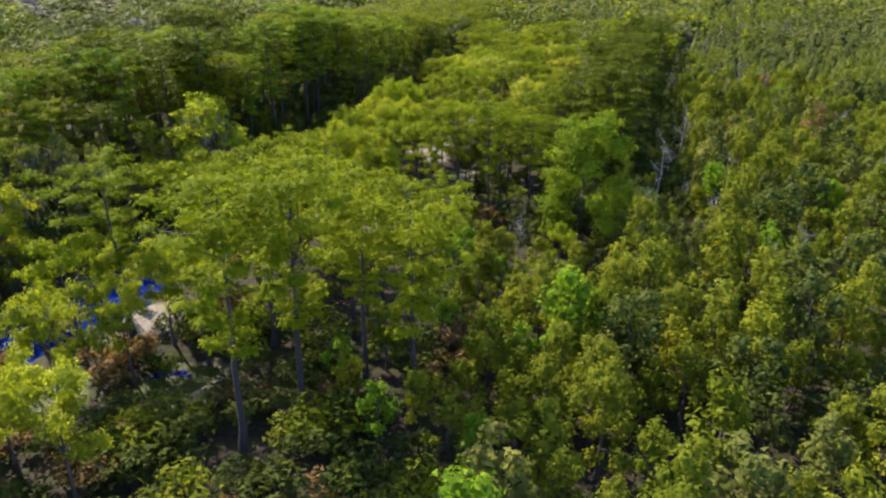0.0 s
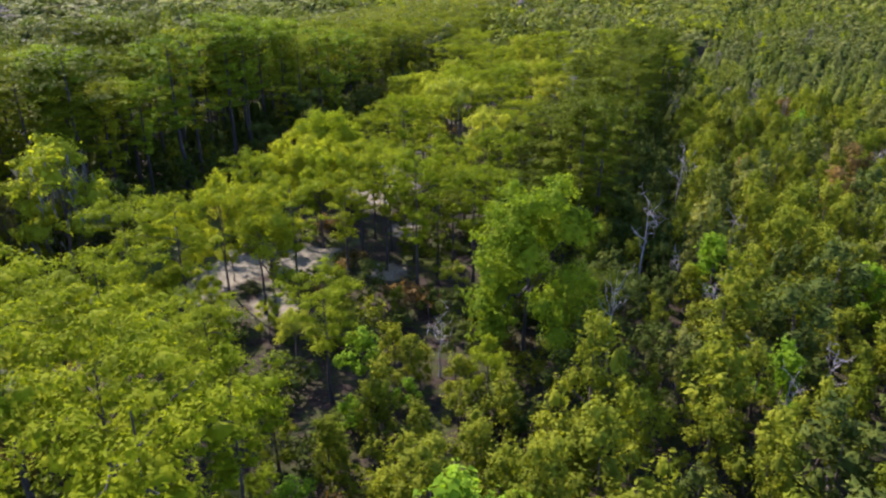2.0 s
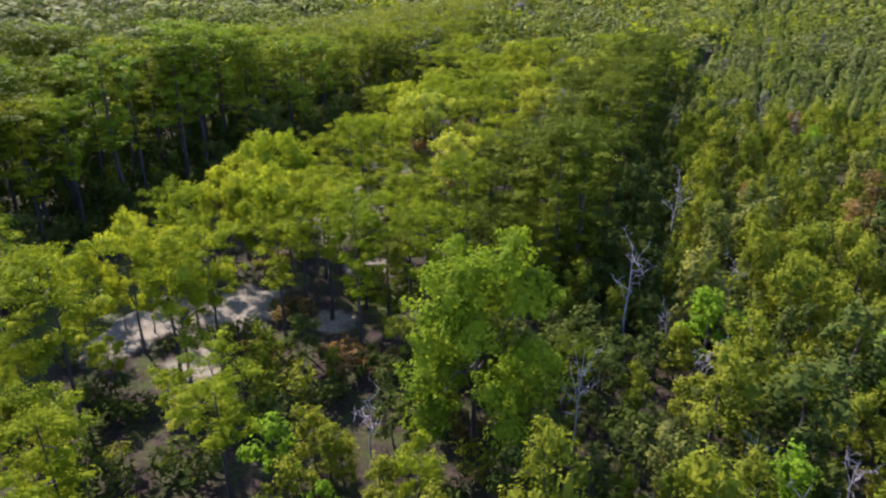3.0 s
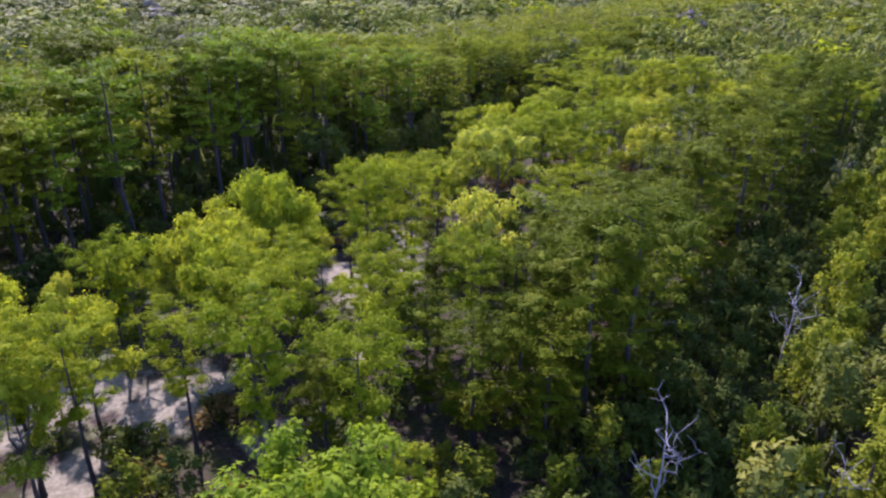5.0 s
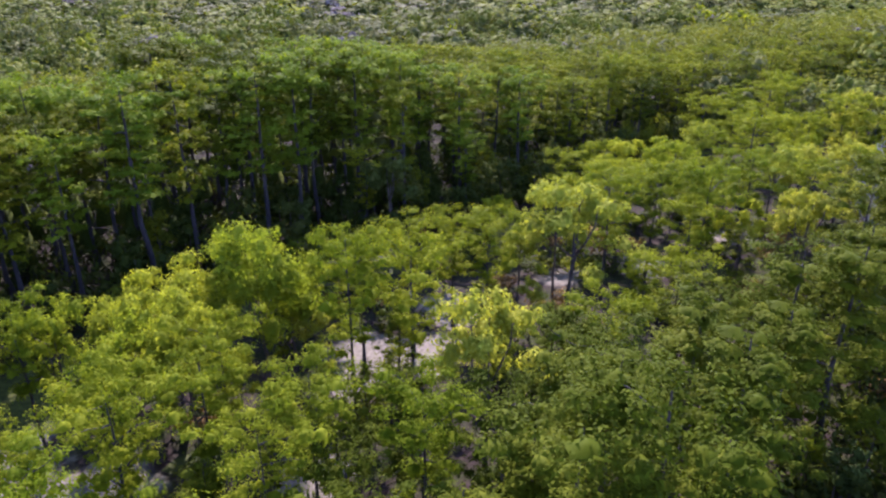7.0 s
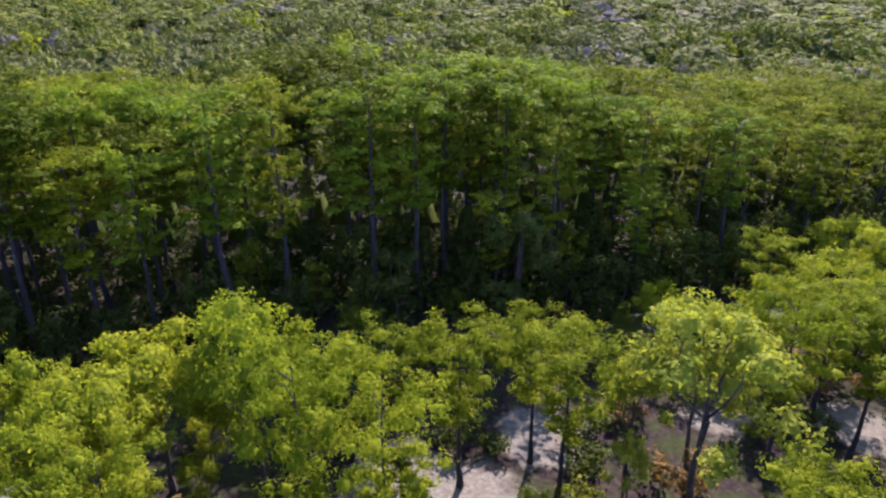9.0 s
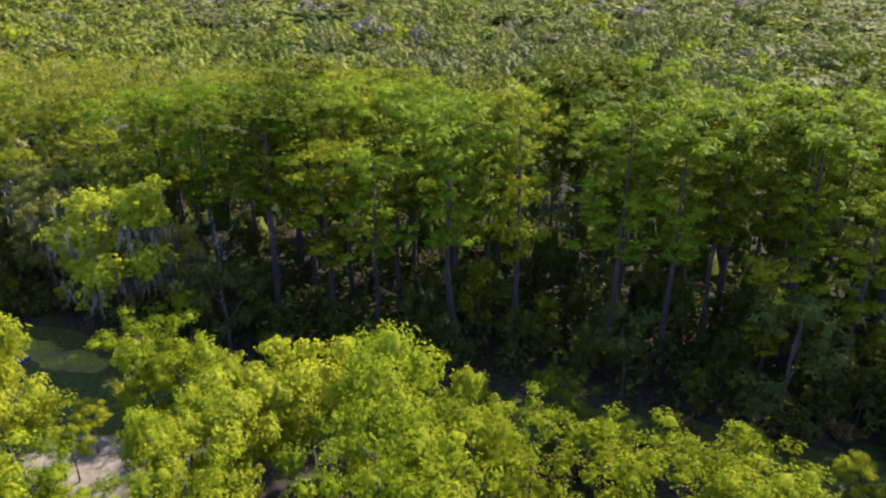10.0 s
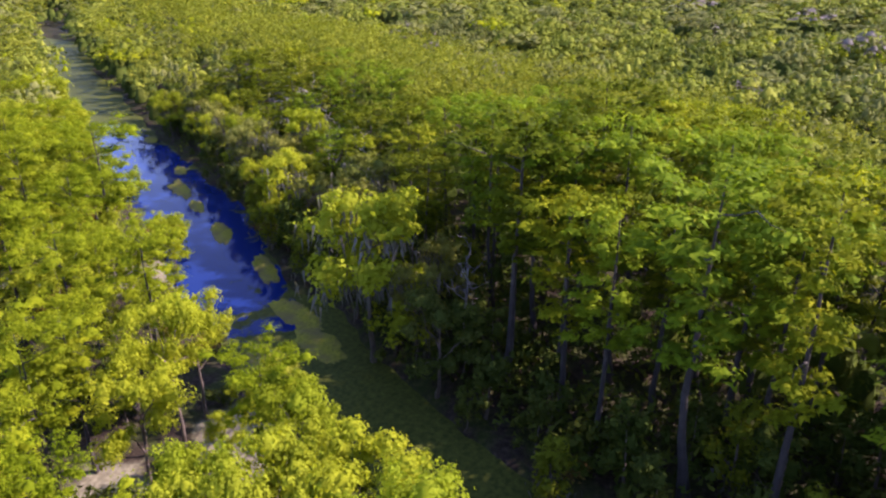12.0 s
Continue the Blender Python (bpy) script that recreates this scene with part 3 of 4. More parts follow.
# yellow-green trees of the creek side
for x, y, h, w in [(-7.4, 109.2, 10.8, 0.7), (-9.3, 100.6, 12.3, 0.82), (-6.7, 97.8, 12.8, 0.72), (-9.8, 96.6, 10.4, 0.72), (-12.3, 93.4, 11.0, 0.7), (-5.8, 94.4, 11.7, 0.66), (-3.4, 96.6, 12.0, 0.68),
                   (-12.6, 82.0, 13.2, 0.58), (-8.7, 84.4, 11.6, 0.72), (-6.9, 77.2, 11.2, 0.75), (-15.9, 80.0, 11.0, 0.66), (-15.0, 64.4, 11.3, 0.8), (-14.5, 69.8, 9.2, 0.8),
                   (-19.6, 68.2, 6.6, 0.8), (-24.0, 46.4, 9.4, 0.75), (-29.5, 58.0, 8.0, 0.8)]:
    stand("broadleaf_tree", ROUND, x, y, h, 12, w, L_ROUND, "broadleaf trees of the strip")
# paler trees round the clearings
for x, y, h, w in [(12.6, 105.2, 13.7, 0.74), (9.2, 125.2, 14.0, 1.0), (6.3, 129.0, 12.6, 0.75), (4.4, 125.4, 9.4, 0.7), (19.2, 157.0, 11.0, 0.9), (24.6, 143.3, 11.0, 0.85), (22.5, 161.5, 11.0, 0.9), (21.5, 190.0, 8.5, 0.9)]:
    stand("broadleaf_tree", ROUND_PALE, x, y, h, 12, w, L_ROUND, "broadleaf trees of the strip")
# cypresses among the clearings
for x, y, h, w in [(2.8, 104.7, 14.8, 0.62), (5.7, 107.4, 13.9, 0.74), (1.9, 88.4, 12.8, 0.78), (-0.7, 90.2, 11.5, 0.72), (-0.2, 96.6, 11.5, 0.74), (2.0, 93.6, 11.5, 0.76), (8.0, 95.2, 12.2, 0.8), (8.8, 91.2, 11.6, 0.78),
                   (-1.4, 84.6, 11.2, 0.82), (5.6, 81.8, 13.8, 0.74), (10.8, 84.0, 12.2, 0.85), (13.9, 97.0, 12.4, 0.78), (-5.3, 79.9, 12.3, 0.78), (-8.3, 78.7, 11.9, 0.78), (-2.2, 111.6, 11.0, 0.8)]:
    stand("cypress_tree", FLAT, x, y, h, 16, w, L_FLAT, "cypresses of the strip")
for x, y, h, w in [(-0.3, 115.7, 11.6, 0.85), (4.2, 119.7, 11.6, 0.95), (0.4, 120.8, 10.8, 0.9), (9.6, 132.4, 12.8, 0.85), (11.8, 138.2, 12.0, 0.9), (17.2, 112.2, 11.5, 0.85), (18.8, 122.2, 10.6, 0.95), (15.4, 124.6, 8.6, 0.9),
                   (-12.1, 91.2, 11.2, 0.74), (-12.4, 71.6, 13.4, 0.82), (-17.3, 73.2, 12.4, 0.82), (-23.6, 66.8, 9.8, 0.8), (23.7, 148.5, 12.0, 0.9), (30.8, 184.0, 13.5, 0.95), (14.0, 146.0, 11.0, 0.8), (16.5, 134.0, 11.0, 0.85)]:
    stand("cypress_tree", FLAT, x, y, h, 16, w, L_FLAT, "cypresses of the strip")
# tall flat-topped cypresses at the near end of the strip
for x, y, h, w in [(-13.0, 37.2, 18.5, 0.9), (-10.0, 41.2, 18.6, 0.9), (-26.5, 52.6, 15.2, 0.95), (-1.9, 41.8, 16.2, 0.9), (-1.6, 49.8, 12.6, 0.85), (-14.2, 51.6, 16.2, 0.9), (-13.4, 61.0, 13.2, 0.9),
                   (-6.0, 46.0, 16.4, 0.85), (-5.6, 58.8, 11.6, 0.85), (0.2, 64.8, 10.2, 0.9), (-20.5, 58.0, 13.0, 0.85), (-7.5, 52.5, 14.0, 0.85), (-19.0, 53.0, 15.5, 0.75)]:
    stand("cypress_tree", FLAT, x, y, h, 16, w, L_FLAT, "cypresses of the strip")
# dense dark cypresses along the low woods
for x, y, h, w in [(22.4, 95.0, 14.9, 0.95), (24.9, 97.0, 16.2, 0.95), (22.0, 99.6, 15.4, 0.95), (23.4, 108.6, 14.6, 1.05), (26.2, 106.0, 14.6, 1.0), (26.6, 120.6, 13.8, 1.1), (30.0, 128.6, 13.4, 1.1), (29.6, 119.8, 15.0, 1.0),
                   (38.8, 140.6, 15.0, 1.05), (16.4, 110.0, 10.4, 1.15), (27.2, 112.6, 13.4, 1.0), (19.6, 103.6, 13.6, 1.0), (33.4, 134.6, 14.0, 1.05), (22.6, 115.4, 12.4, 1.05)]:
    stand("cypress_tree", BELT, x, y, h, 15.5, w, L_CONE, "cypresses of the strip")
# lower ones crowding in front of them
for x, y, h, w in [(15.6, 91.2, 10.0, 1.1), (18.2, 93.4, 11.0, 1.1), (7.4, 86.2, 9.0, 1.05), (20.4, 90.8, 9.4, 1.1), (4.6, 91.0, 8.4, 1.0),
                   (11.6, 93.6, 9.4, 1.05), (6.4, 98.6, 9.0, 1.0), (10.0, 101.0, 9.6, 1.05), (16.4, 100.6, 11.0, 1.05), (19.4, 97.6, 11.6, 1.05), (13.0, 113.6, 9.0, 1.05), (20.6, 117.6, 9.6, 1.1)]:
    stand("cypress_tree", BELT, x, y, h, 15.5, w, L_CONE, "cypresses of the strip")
for x, y, h, w in [(20.8, 68.2, 9.4, 0.6), (29.3, 148.5, 13.6, 0.8), (27.4, 85.0, 9.2, 0.9), (36.2, 104.6, 8.4, 0.9), (8.0, 68.6, 5.6, 1.1), (-2.5, 164.5, 7.0, 0.8), (31.0, 76.0, 5.0, 1.2), (-33.5, 90.5, 9.0, 0.9)]:
    stand("dead_tree", DEAD, x, y, h, 9, w, L_DEAD, "dead trees")
stand("bush", BUSH[3:4], -6.0, 98.6, 2.0, 2.2, 1.4, "brown dead fronds at the edge of a mud clearing", "bushes of the swamp", "bush")


def scatter(n, xlo, xhi, ylo, yhi, gap, ok):
    got, tries = [], 0
    while len(got) < n and tries < n * 30:
        tries += 1
        x, y = float(rnd.uniform(xlo, xhi)), float(rnd.uniform(ylo, yhi))
        if ok(x, y) and free(x, y, gap):
            taken.append((x, y))
            got.append((x, y))
    return got


def creek_off(x, y):
    return float(off_line(x, y, CREEK)), float(half_width(y))


def edge_off(x, y):
    return float(off_line(x, y, EDGE))


def in_strip(x, y):
    c, w = creek_off(x, y)
    return c > w + (3.0 if y < 84 else 1.0) and edge_off(x, y) < -1.0


def open_at(x, y):
    return any(math.hypot(x - cx, y - cy) < r * 0.82 for cx, cy, r in CLEARINGS) or any(math.hypot(x - cx, y - cy) < r for cx, cy, r in NO_TREES)


def pale_at(x, y):
    return any(math.hypot(x - cx, y - cy) < r * 0.9 for cx, cy, r in CLEARINGS)


def bank(x, y):
    """How far back from the far bank's edge."""
    c, w = creek_off(x, y)
    return -c - w


# the tall cypresses along the far bank, and the dim small trees between them
for x, y in scatter(205, -85, 60, 10, 290, 3.3, lambda x, y: (7.5 if y < 80 else 4.5) < bank(x, y) < 27 and free(x, y, 4.4 if y < 80 else 3.3)):
    top = float(np.interp(y, [20, 60, 86, 96, 140, 155, 180, 240], [14, 15, 17.5, 19.4, 19.4, 17, 14.2, 11]))
    if y < 90 and bank(x, y) < 11:
        top *= 0.76
    stand("cypress_tree", TALL if y < 160 else TALL_FAR, x, y, top * float(rnd.uniform(0.86, 1.1)), 18, float(rnd.uniform(0.85, 1.15)), L_TALL, "tall cypresses of the far bank")
for x, y in scatter(16, -45, 5, 84, 200, 4.5, lambda x, y: 2.0 < bank(x, y) < 6.5):
    stand("cypress_tree", TALL, x, y, float(rnd.uniform(9.5, 15)), 18, float(rnd.uniform(1.0, 1.25)), L_TALL, "tall cypresses of the far bank")
for x, y in scatter(34, -75, -20, 5, 97, 3.3, lambda x, y: 1.5 < bank(x, y) < 9 and y < 90):
    stand("broadleaf_tree", ROUND[:2] + ROUND_PALE[:1] + MOSSY + GREY_MOSSY, x, y, float(rnd.uniform(7, 12)), 12.5, float(rnd.uniform(0.7, 0.95)), "yellow-green tree with grey moss on the creek bank", "broadleaf trees of the bank")
for x, y in scatter(8, -70, -25, 10, 100, 3.0, lambda x, y: 4 < bank(x, y) < 22):
    stand("dead_tree", DEAD, x, y, float(rnd.uniform(9, 14)), 9, 1.0, L_DEAD, "dead trees")
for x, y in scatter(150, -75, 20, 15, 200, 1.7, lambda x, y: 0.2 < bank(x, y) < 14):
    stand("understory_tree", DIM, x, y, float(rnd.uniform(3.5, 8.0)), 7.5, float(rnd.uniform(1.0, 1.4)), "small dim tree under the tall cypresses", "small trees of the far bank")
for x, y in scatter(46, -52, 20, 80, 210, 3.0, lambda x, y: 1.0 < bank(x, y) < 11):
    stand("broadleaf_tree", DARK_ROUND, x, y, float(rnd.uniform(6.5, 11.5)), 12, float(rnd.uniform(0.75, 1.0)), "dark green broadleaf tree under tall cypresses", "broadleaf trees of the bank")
# the belt of cypresses along the low woods, farther on
for x, y in scatter(26, 20, 80, 130, 190, 4.3, lambda x, y: -12 < edge_off(x, y) < -2.5 and in_strip(x, y) and not open_at(x, y)):
    stand("cypress_tree", BELT, x, y, float(rnd.uniform(12.5, 15.5)), 15.5, float(rnd.uniform(0.95, 1.15)), L_CONE, "cypresses of the strip")
# the crowded creek side of the strip
for x, y in scatter(58, -66, -16, -16, 66, 3.6, lambda x, y: in_strip(x, y) and creek_off(x, y)[0] < 26 and not open_at(x, y)):
    if rnd.uniform() < 0.45:
        stand("broadleaf_tree", ROUND, x, y, float(rnd.uniform(8.0, 11.5)), 12, float(rnd.uniform(0.75, 0.95)), L_ROUND, "broadleaf trees of the strip")
    else:
        stand("cypress_tree", FLAT, x, y, float(rnd.uniform(9, 12.5)), 16, float(rnd.uniform(0.85, 1.05)), L_FLAT, "cypresses of the strip")
# mixed trees at the far end of the strip
for x, y in scatter(52, -4, 66, 139, 200, 4.2, lambda x, y: in_strip(x, y) and not open_at(x, y)):
    if rnd.uniform() < 0.5:
        stand("broadleaf_tree", ROUND + ROUND_PALE, x, y, float(rnd.uniform(8.0, 11.5)), 12, float(rnd.uniform(0.75, 1.0)), L_ROUND, "broadleaf trees of the strip")
    else:
        stand("cypress_tree", FLAT, x, y, float(rnd.uniform(9.5, 13)), 16, float(rnd.uniform(0.8, 1.0)), L_FLAT, "cypresses of the strip")
# young trees under and between the others
for x, y in scatter(50, -26, 34, 40, 140, 3.0, lambda x, y: in_strip(x, y) and not open_at(x, y)):
    if rnd.uniform() < 0.5:
        stand("broadleaf_tree", ROUND + ROUND_PALE, x, y, float(rnd.uniform(4.0, 7.0)), 12, float(rnd.uniform(0.7, 0.95)), "young broadleaf tree under the swamp cypresses", "young trees of the strip")
    else:
        stand("cypress_tree", BELT, x, y, float(rnd.uniform(4.5, 8.0)), 15.5, float(rnd.uniform(0.8, 1.0)), "young green cypress among taller trees", "young trees of the strip")
# the low woods beyond the edge
for x, y in scatter(255, -4, 85, 14, 150, 2.5, lambda x, y: 4.5 < edge_off(x, y) < 38 and x < 0.55 * y + 19 and y > 21 and not open_at(x, y)):
    r = rnd.uniform()
    kinds = LOW if r < 0.62 else LOW_FRESH if r < 0.68 else LOW_GOLD if r < 0.75 else LOW_BROWN if r < 0.77 else LOW_MOSS if r < 0.86 else DIM
    stand("scrub_tree", kinds, x, y, float(rnd.uniform(6.0, 9.8)), 7.5, float(rnd.uniform(0.95, 1.35)), L_LOW, "low woods")
for x, y in scatter(22, 15, 80, 55, 170, 2.0, lambda x, y: 0.5 < edge_off(x, y) < 30):
    stand("dead_tree", DEAD, x, y, float(rnd.uniform(4, 8)), 9, 1.0, L_DEAD, "dead trees")
# thickets; in the shaded gap they get darker leaves that carry its shade
for x, y in scatter(122, -8, 36, 36, 98, 1.7, lambda x, y: not pale_at(x, y) and (open_at(x, y) or (y < 76 and edge_off(x, y) > -7) or (y > 76 and 0 < edge_off(x, y) < 7)) and math.hypot(x - 14.5, y - 69.5) > 4):
    stand("thicket", LOW_THICKET + LOW_GOLD + LOW_FRESH[:1] if y < 70 and x < 13 else DIM, x, y, float(rnd.uniform(2.8, 5.4)), 7.5, 1.3, "low leafy thicket on the swamp floor", "thickets of the low woods", "thicket")
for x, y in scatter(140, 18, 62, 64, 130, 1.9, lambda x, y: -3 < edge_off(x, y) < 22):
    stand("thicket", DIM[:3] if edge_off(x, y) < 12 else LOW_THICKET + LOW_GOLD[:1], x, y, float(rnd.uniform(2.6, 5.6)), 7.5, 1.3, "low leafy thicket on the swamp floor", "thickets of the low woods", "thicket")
# brown and dim brush on the floor of the near end
for x, y in scatter(60, -30, 4, 26, 54, 1.3, lambda x, y: in_strip(x, y) and not pale_at(x, y)):
    stand("bush", BUSH, x, y, float(rnd.uniform(1.2, 2.8)), 2.2, 1.3, "brown and dark brush on the swamp floor", "bushes of the swamp", "bush")
# brighter scrub where the strip meets the low woods
for x, y, h in [(5, 44, 5.0), (8, 41, 4.6), (11, 45, 6.0), (14, 41, 5.2), (9, 49.5, 6.0), (17, 44.5, 6.4), (5.5, 52, 4.4), (7, 58, 5.0), (10.5, 55.5, 5.6), (5.8, 67, 5.0), (4, 60.5, 5.0), (12.5, 60.5, 5.6), (16, 54.5, 7.0), (2, 56, 5.0), (14.5, 49, 6.2), (19.5, 50, 7.0), (9.5, 64, 5.2)]:
    stand("scrub_tree", LOW_GOLD if y < 53 else LOW, x, y, h, 7.5, 1.3, "yellow-green scrub tree in the low swamp woods", "low woods")
stand("scrub_tree", LOW_FRESH, 12.2, 47.8, 7.2, 7.5, 1.3, "bright green scrub tree in the low swamp woods", "low woods")
stand("scrub_tree", LOW, 18.2, 60.0, 11.2, 7.5, 0.9, L_LOW, "low woods")
# low trees on the edges of the mud by the creek
for x, y, h in [(-15.8, 85.6, 4.2), (-17.8, 81.8, 3.8), (-13.2, 85.4, 4.6), (-18.6, 87.0, 3.4)]:
    stand("broadleaf_tree", ROUND, x, y, h, 12, 0.85, "young broadleaf tree at the edge of a mud clearing", "young trees of the strip")
# bushes: the gap along the edge, the near end, the banks
for x, y in scatter(230, -45, 60, 20, 165, 1.4, lambda x, y: (creek_off(x, y)[0] > creek_off(x, y)[1] - 0.5 and edge_off(x, y) < 6 and not any(math.hypot(x - a, y - b) < r * 0.7 for a, b, r in CLEARINGS)) or -0.3 < bank(x, y) < 5):
    stand("bush", BUSH, x, y, float(rnd.uniform(1.2, 3.0)), 2.2, 1.15, "low dark bush on the swamp floor", "bushes of the swamp", "bush")


# ---- woods that run on to the horizon ----
def upright(rng, n, leaf):
    """A slender tree of the low woods: leafy sprays one above another."""
    out = []
    for k in range(4):
        up = (k + 0.5) / 4
        a, out_by = rng.uniform(0, 6.28), rng.uniform(0.1, 0.5) * (1.2 - up)
        c = (math.cos(a) * out_by * 1.5, math.sin(a) * out_by * 1.5, 2.6 + 4.6 * up)
        r = rng.uniform(0.7, 1.15) * (1.3 - 0.55 * up)
        out.append(puff(rng, c, (r, r, r * 1.35), max(3, n // 4), leaf * 0.9, 0.45, 0.55, 0.0, n < 60, 0.22))
    return joined(out)


def rounded(rng, n, leaf):
    """A broad crown of the far woods: a ring of leafy clumps about a high one."""
    out = []
    for k in range(5):
        far_out = 0.0 if k == 0 else rng.uniform(0.5, 0.85)
        a, s = k * 1.57 + rng.normal() * 0.25, rng.uniform(0.85, 1.3)
        c = (math.cos(a) * far_out * 2.2, math.sin(a) * far_out * 2.2, 6.6 - 2.2 * far_out ** 2 + rng.normal() * 0.25)
        # core under the leaves, added so the clump shades itself
        out.append(lump(rng, c, (s * 0.46, s * 0.46, s * 0.36), 5, 1))
        out.append(puff(rng, c, (s * 1.1, s * 1.1, s * 0.9), max(3, n // 5), leaf * 0.85, 0.5, 0.62, 0.0, n < 60, 0.2))
    return joined(out)


def layered(rng, n, leaf):
    """A far cypress: flat sprays in tiers on a bare stem."""
    out = []
    for k in range(8):
        up = k / 7
        a, r = k * 2.4 + rng.normal() * 0.3, (0.5 + 0.5 * up) * rng.uniform(0.3, 0.9) * 2.6
        c = (math.cos(a) * r, math.sin(a) * r, 9.0 + 6.2 * up)
        out.append(puff(rng, c, (1.5, 1.5, 0.6), max(3, n // 8), leaf, 0.9, 0.5, 0.2, False, 0.3))
    return joined(out)


def stamped(shape, rng, places, sizes, talls):
    """Copies of one shape, turned and sized, at the given places."""
    v, f = shape
    a = rng.uniform(0, 6.28, len(places))
    ca, sa = np.cos(a)[:, None], np.sin(a)[:, None]
    x = (v[None, :, 0] * ca - v[None, :, 1] * sa) * sizes[:, None] + places[:, 0:1]
    y = (v[None, :, 0] * sa + v[None, :, 1] * ca) * sizes[:, None] + places[:, 1:2]
    z = v[None, :, 2] * talls[:, None] + 0 * x
    faces = f[None] + (np.arange(len(places)) * len(v))[:, None, None]
    return np.stack([x, y, z], -1).reshape(-1, 3), faces.reshape(-1, f.shape[1])


FAR_KINDS = {"green": (FAR_GREEN, "mixed low swamp woods running on to the horizon"), "grey": (FAR_GREY, "grey-green mossy woods running on to the horizon"),
             "pale": (CYPRESS, "scattered yellow-green crowns in the far woods"), "cypress": (FAR_CYPRESS, "cypress tops behind the creek bank"),
             "bare": (FAR_BARE, "bare grey twiggy crowns in the far woods"), "inner": (UNDER, "undergrowth and dark cores that carry shade in the far woods")}


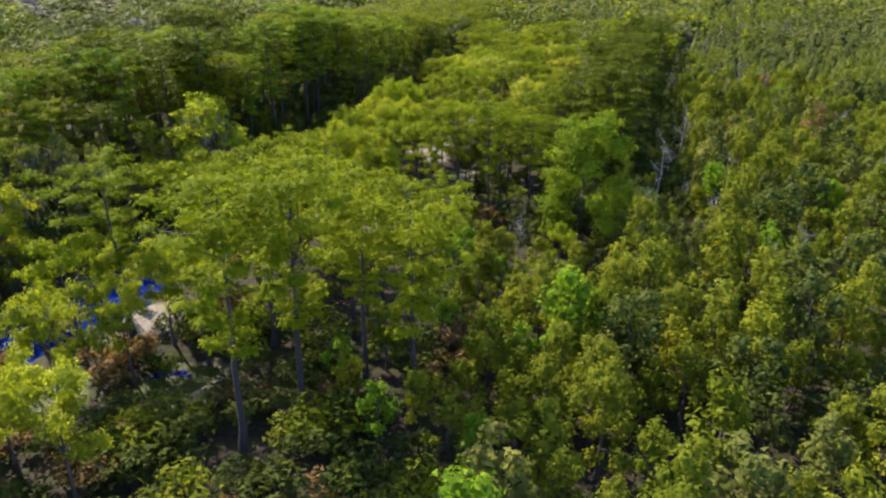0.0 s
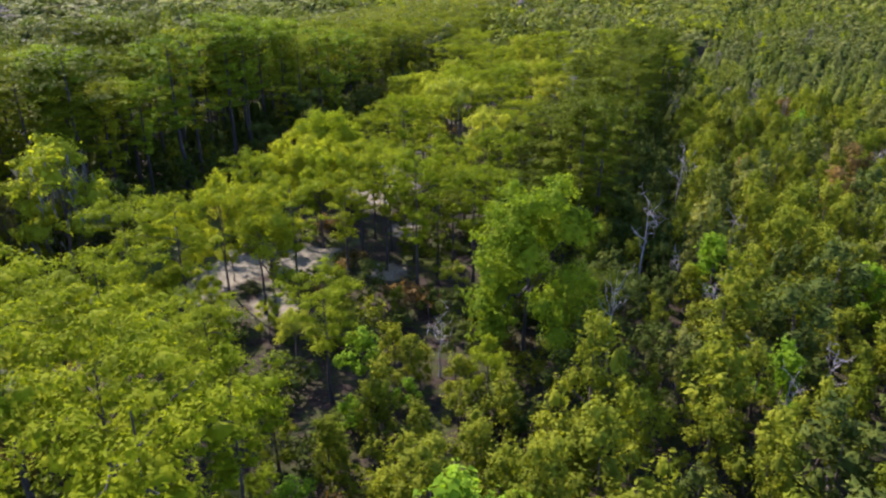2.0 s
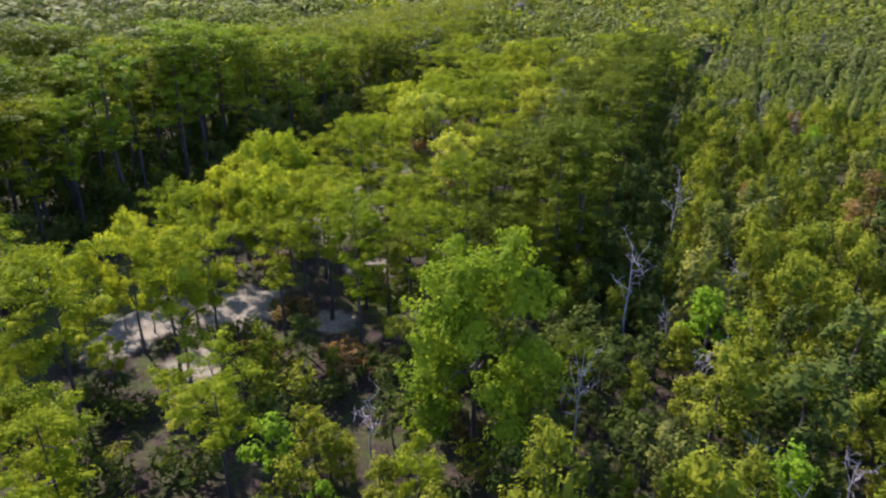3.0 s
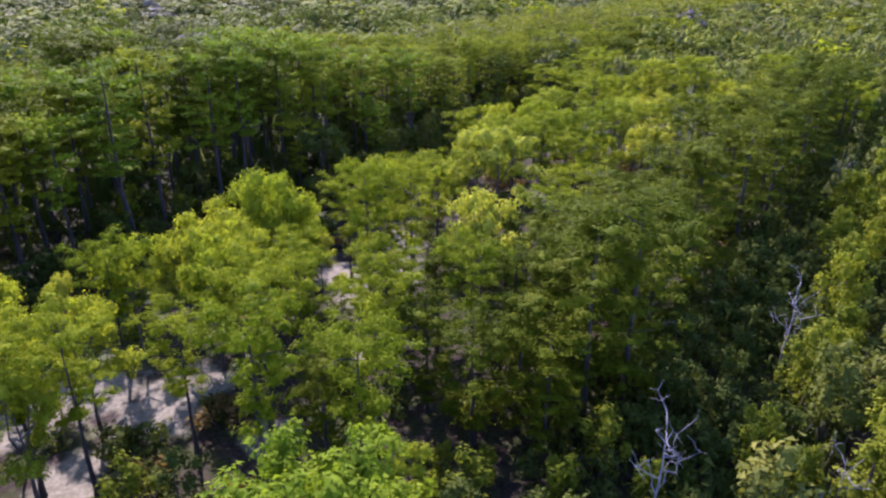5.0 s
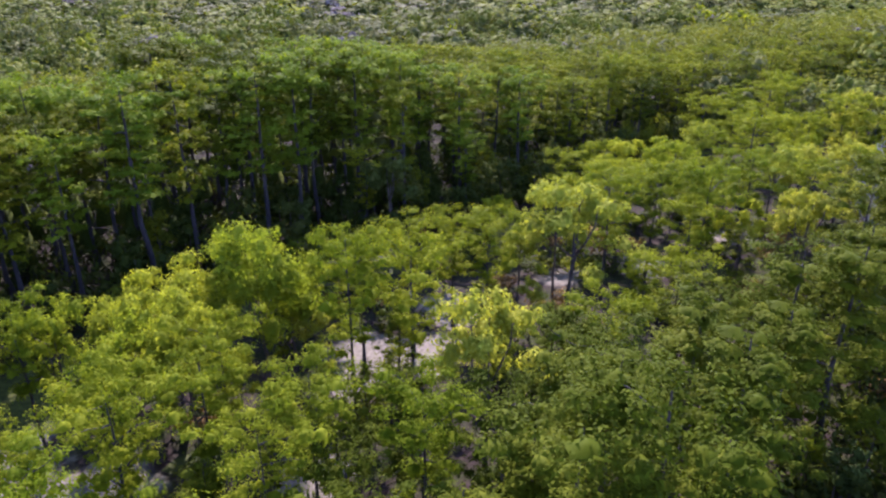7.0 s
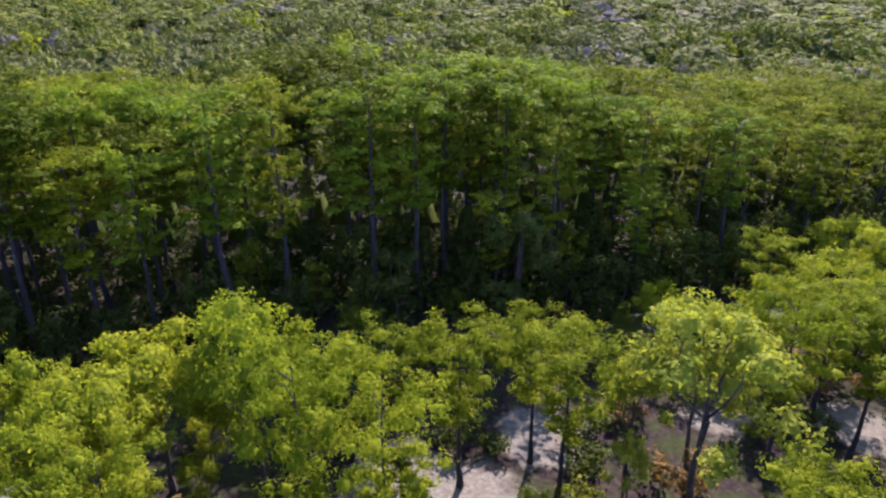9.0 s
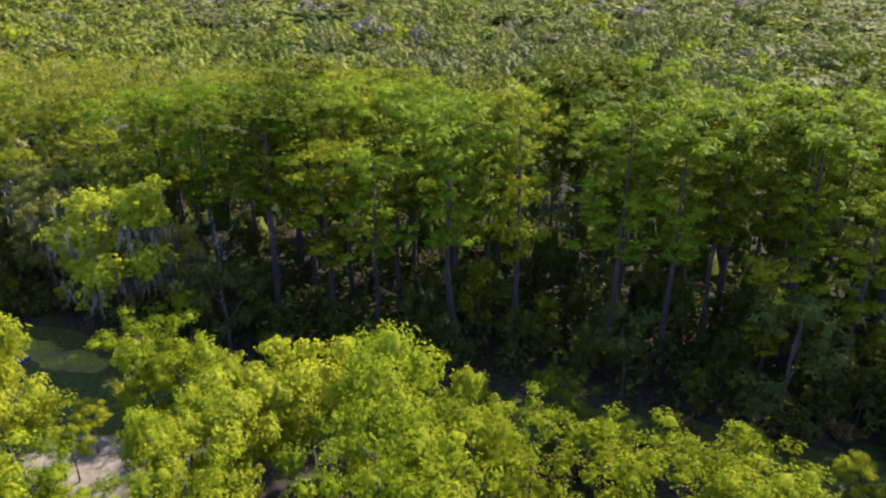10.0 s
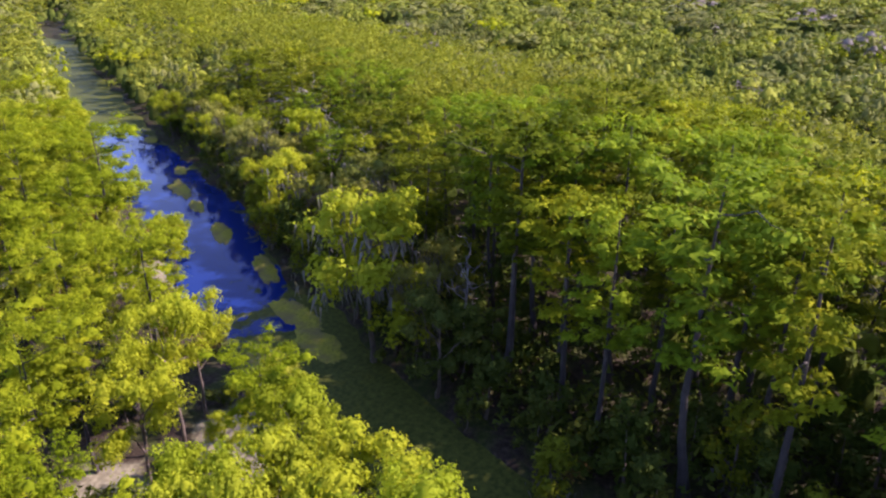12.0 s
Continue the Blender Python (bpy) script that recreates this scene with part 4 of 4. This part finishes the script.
def far_woods():
    rng = np.random.default_rng(99)
    heaps = {k: [] for k in FAR_KINDS}
    bands = [(0, 140, 3.1, 116, 0.46), (140, 240, 4.1, 70, 0.70), (240, 400, 5.8, 36, 1.1), (400, 760, 9.5, 24, 1.8), (0, 230, 3.9, 48, 0.78)]
    for band, (near, far, step, n, leaf) in enumerate(bands):
        xs, ys = np.meshgrid(np.arange(-760, 600, step), np.arange(-420, 860, step), indexing="ij")
        d = np.hypot(xs - 10, ys - 85)
        here = (d > near) & (d <= far)
        xs, ys = xs[here], ys[here]
        xs, ys = xs + rng.uniform(-0.55, 0.55, xs.shape) * step, ys + rng.uniform(-0.55, 0.55, ys.shape) * step
        c, w, e = off_line(xs, ys, CREEK), half_width(ys), off_line(xs, ys, EDGE)
        far_bank = c < -w - 17
        strip_far = (np.abs(c) > w + 1) & (e < 0) & ((ys < -14) | (ys > 198))
        low = (e > 38) | ((e > 3) & (ys > 148)) | ((e > 3) & (ys < 17)) | ((e > 4) & (xs > 0.55 * ys + 19))
        south = (e < 0) & (c > w + 3) & (ys < 15) & (ys > -16)
        keep = far_bank | strip_far | low | south | ((c < -w - 1) & ((ys < 15) | (ys > 290)))
        # the last band is the lighter cover of the woods behind the way in
        behind = (xs > 0.66 * ys + 24) | ((ys < 12) & (xs > 12 - 0.42 * (117.5 - ys)))
        keep &= behind if band == 4 else ~behind
        xs, ys, c, w, e, far_bank, behind = xs[keep], ys[keep], c[keep], w[keep], e[keep], far_bank[keep], behind[keep]
        back, pick = -c - w, rng.uniform(size=xs.shape)
        tall = (far_bank & (back > 18) & (pick < np.interp(back, [20, 30, 60, 80], [0.5, 0.6, 0.45, 0.0]))) | ((np.abs(c) < 60) & ((ys < 0) | (ys > 196)) & (e < 2) & (pick < 0.3))
        patch = 0.7 * wave(xs, ys, 11.0, 2.0) + 0.6 * wave(xs, ys, 31.0, 0.7) + rng.normal(size=xs.shape) * 0.55
        kind = np.where(patch > 1.65, 3, np.where(patch > 0.25, 1, 0))
        kind = np.where((kind == 0) & (pick > 0.93), 2, kind)
        kind = np.where(tall, 4, kind)
        wide_crowns = (e < 0) & (rng.uniform(size=xs.shape) < 0.85)
        # broad crowns stand farther apart, with dark gaps between
        kind = np.where(wide_crowns & ~tall & (rng.uniform(size=xs.shape) < 0.6), 9, kind)
        swell, which = wave(xs, ys, 17.0), rng.integers(0, 3, xs.shape)
        for variant in range(3):
            mine = which == variant
            shapes = {False: upright(rng, n, leaf), True: rounded(rng, n, leaf)}
            for k, heap in enumerate(("green", "grey", "pale", "bare")):
                for broad in (False, True):
                    at = mine & (kind == k) & (wide_crowns == broad)
                    if not at.any():
                        continue
                    size = np.clip(rng.lognormal(-0.04, 0.36, at.sum()), 0.5, 1.45) * (step / 3.4) ** 0.75 * (1.7 if broad else 1.1)
                    high = np.clip((1.0 + 0.16 * swell[at] + rng.normal(size=at.sum()) * (0.24 if broad else 0.15)) * (1.3 if broad else 1.0), 0.5, 1.9)
                    heaps[heap].append(stamped(shapes[broad], rng, np.stack([xs[at], ys[at]], 1), size, high))
            at = mine & tall
            if at.any():
                high = np.interp(back[at], [-60, 0, 25, 50, 68, 90], [0.66, 0.72, 1.16, 0.94, 0.72, 0.6]) * np.where(ys[at] > 165, 0.8, 1.0) * rng.uniform(0.86, 1.1, at.sum())
                heaps["cypress"].append(stamped(layered(rng, int(n * 1.5), leaf), rng, np.stack([xs[at], ys[at]], 1), rng.uniform(0.9, 1.25, at.sum()) * max(1.0, step / 4.5), high))
            # dark cores hide the ground and stand in for shade between crowns
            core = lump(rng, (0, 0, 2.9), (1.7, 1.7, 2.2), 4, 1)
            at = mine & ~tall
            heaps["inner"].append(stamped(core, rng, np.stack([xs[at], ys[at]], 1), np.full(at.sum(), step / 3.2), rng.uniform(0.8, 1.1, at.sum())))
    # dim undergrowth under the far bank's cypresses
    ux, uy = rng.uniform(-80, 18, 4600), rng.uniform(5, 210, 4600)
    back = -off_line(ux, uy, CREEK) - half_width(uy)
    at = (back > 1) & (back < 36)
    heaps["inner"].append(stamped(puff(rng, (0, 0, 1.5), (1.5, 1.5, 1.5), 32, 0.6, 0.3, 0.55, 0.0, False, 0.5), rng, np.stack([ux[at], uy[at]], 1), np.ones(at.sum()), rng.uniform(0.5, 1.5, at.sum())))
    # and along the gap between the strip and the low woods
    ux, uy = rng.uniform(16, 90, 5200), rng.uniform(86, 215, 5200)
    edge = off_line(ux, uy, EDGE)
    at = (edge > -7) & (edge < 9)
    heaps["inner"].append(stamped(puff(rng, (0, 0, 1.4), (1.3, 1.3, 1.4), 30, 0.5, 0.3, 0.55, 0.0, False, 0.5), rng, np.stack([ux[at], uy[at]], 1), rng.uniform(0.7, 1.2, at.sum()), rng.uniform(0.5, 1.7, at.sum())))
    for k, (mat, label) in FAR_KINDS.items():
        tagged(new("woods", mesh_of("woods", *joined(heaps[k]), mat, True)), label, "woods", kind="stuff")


far_woods()
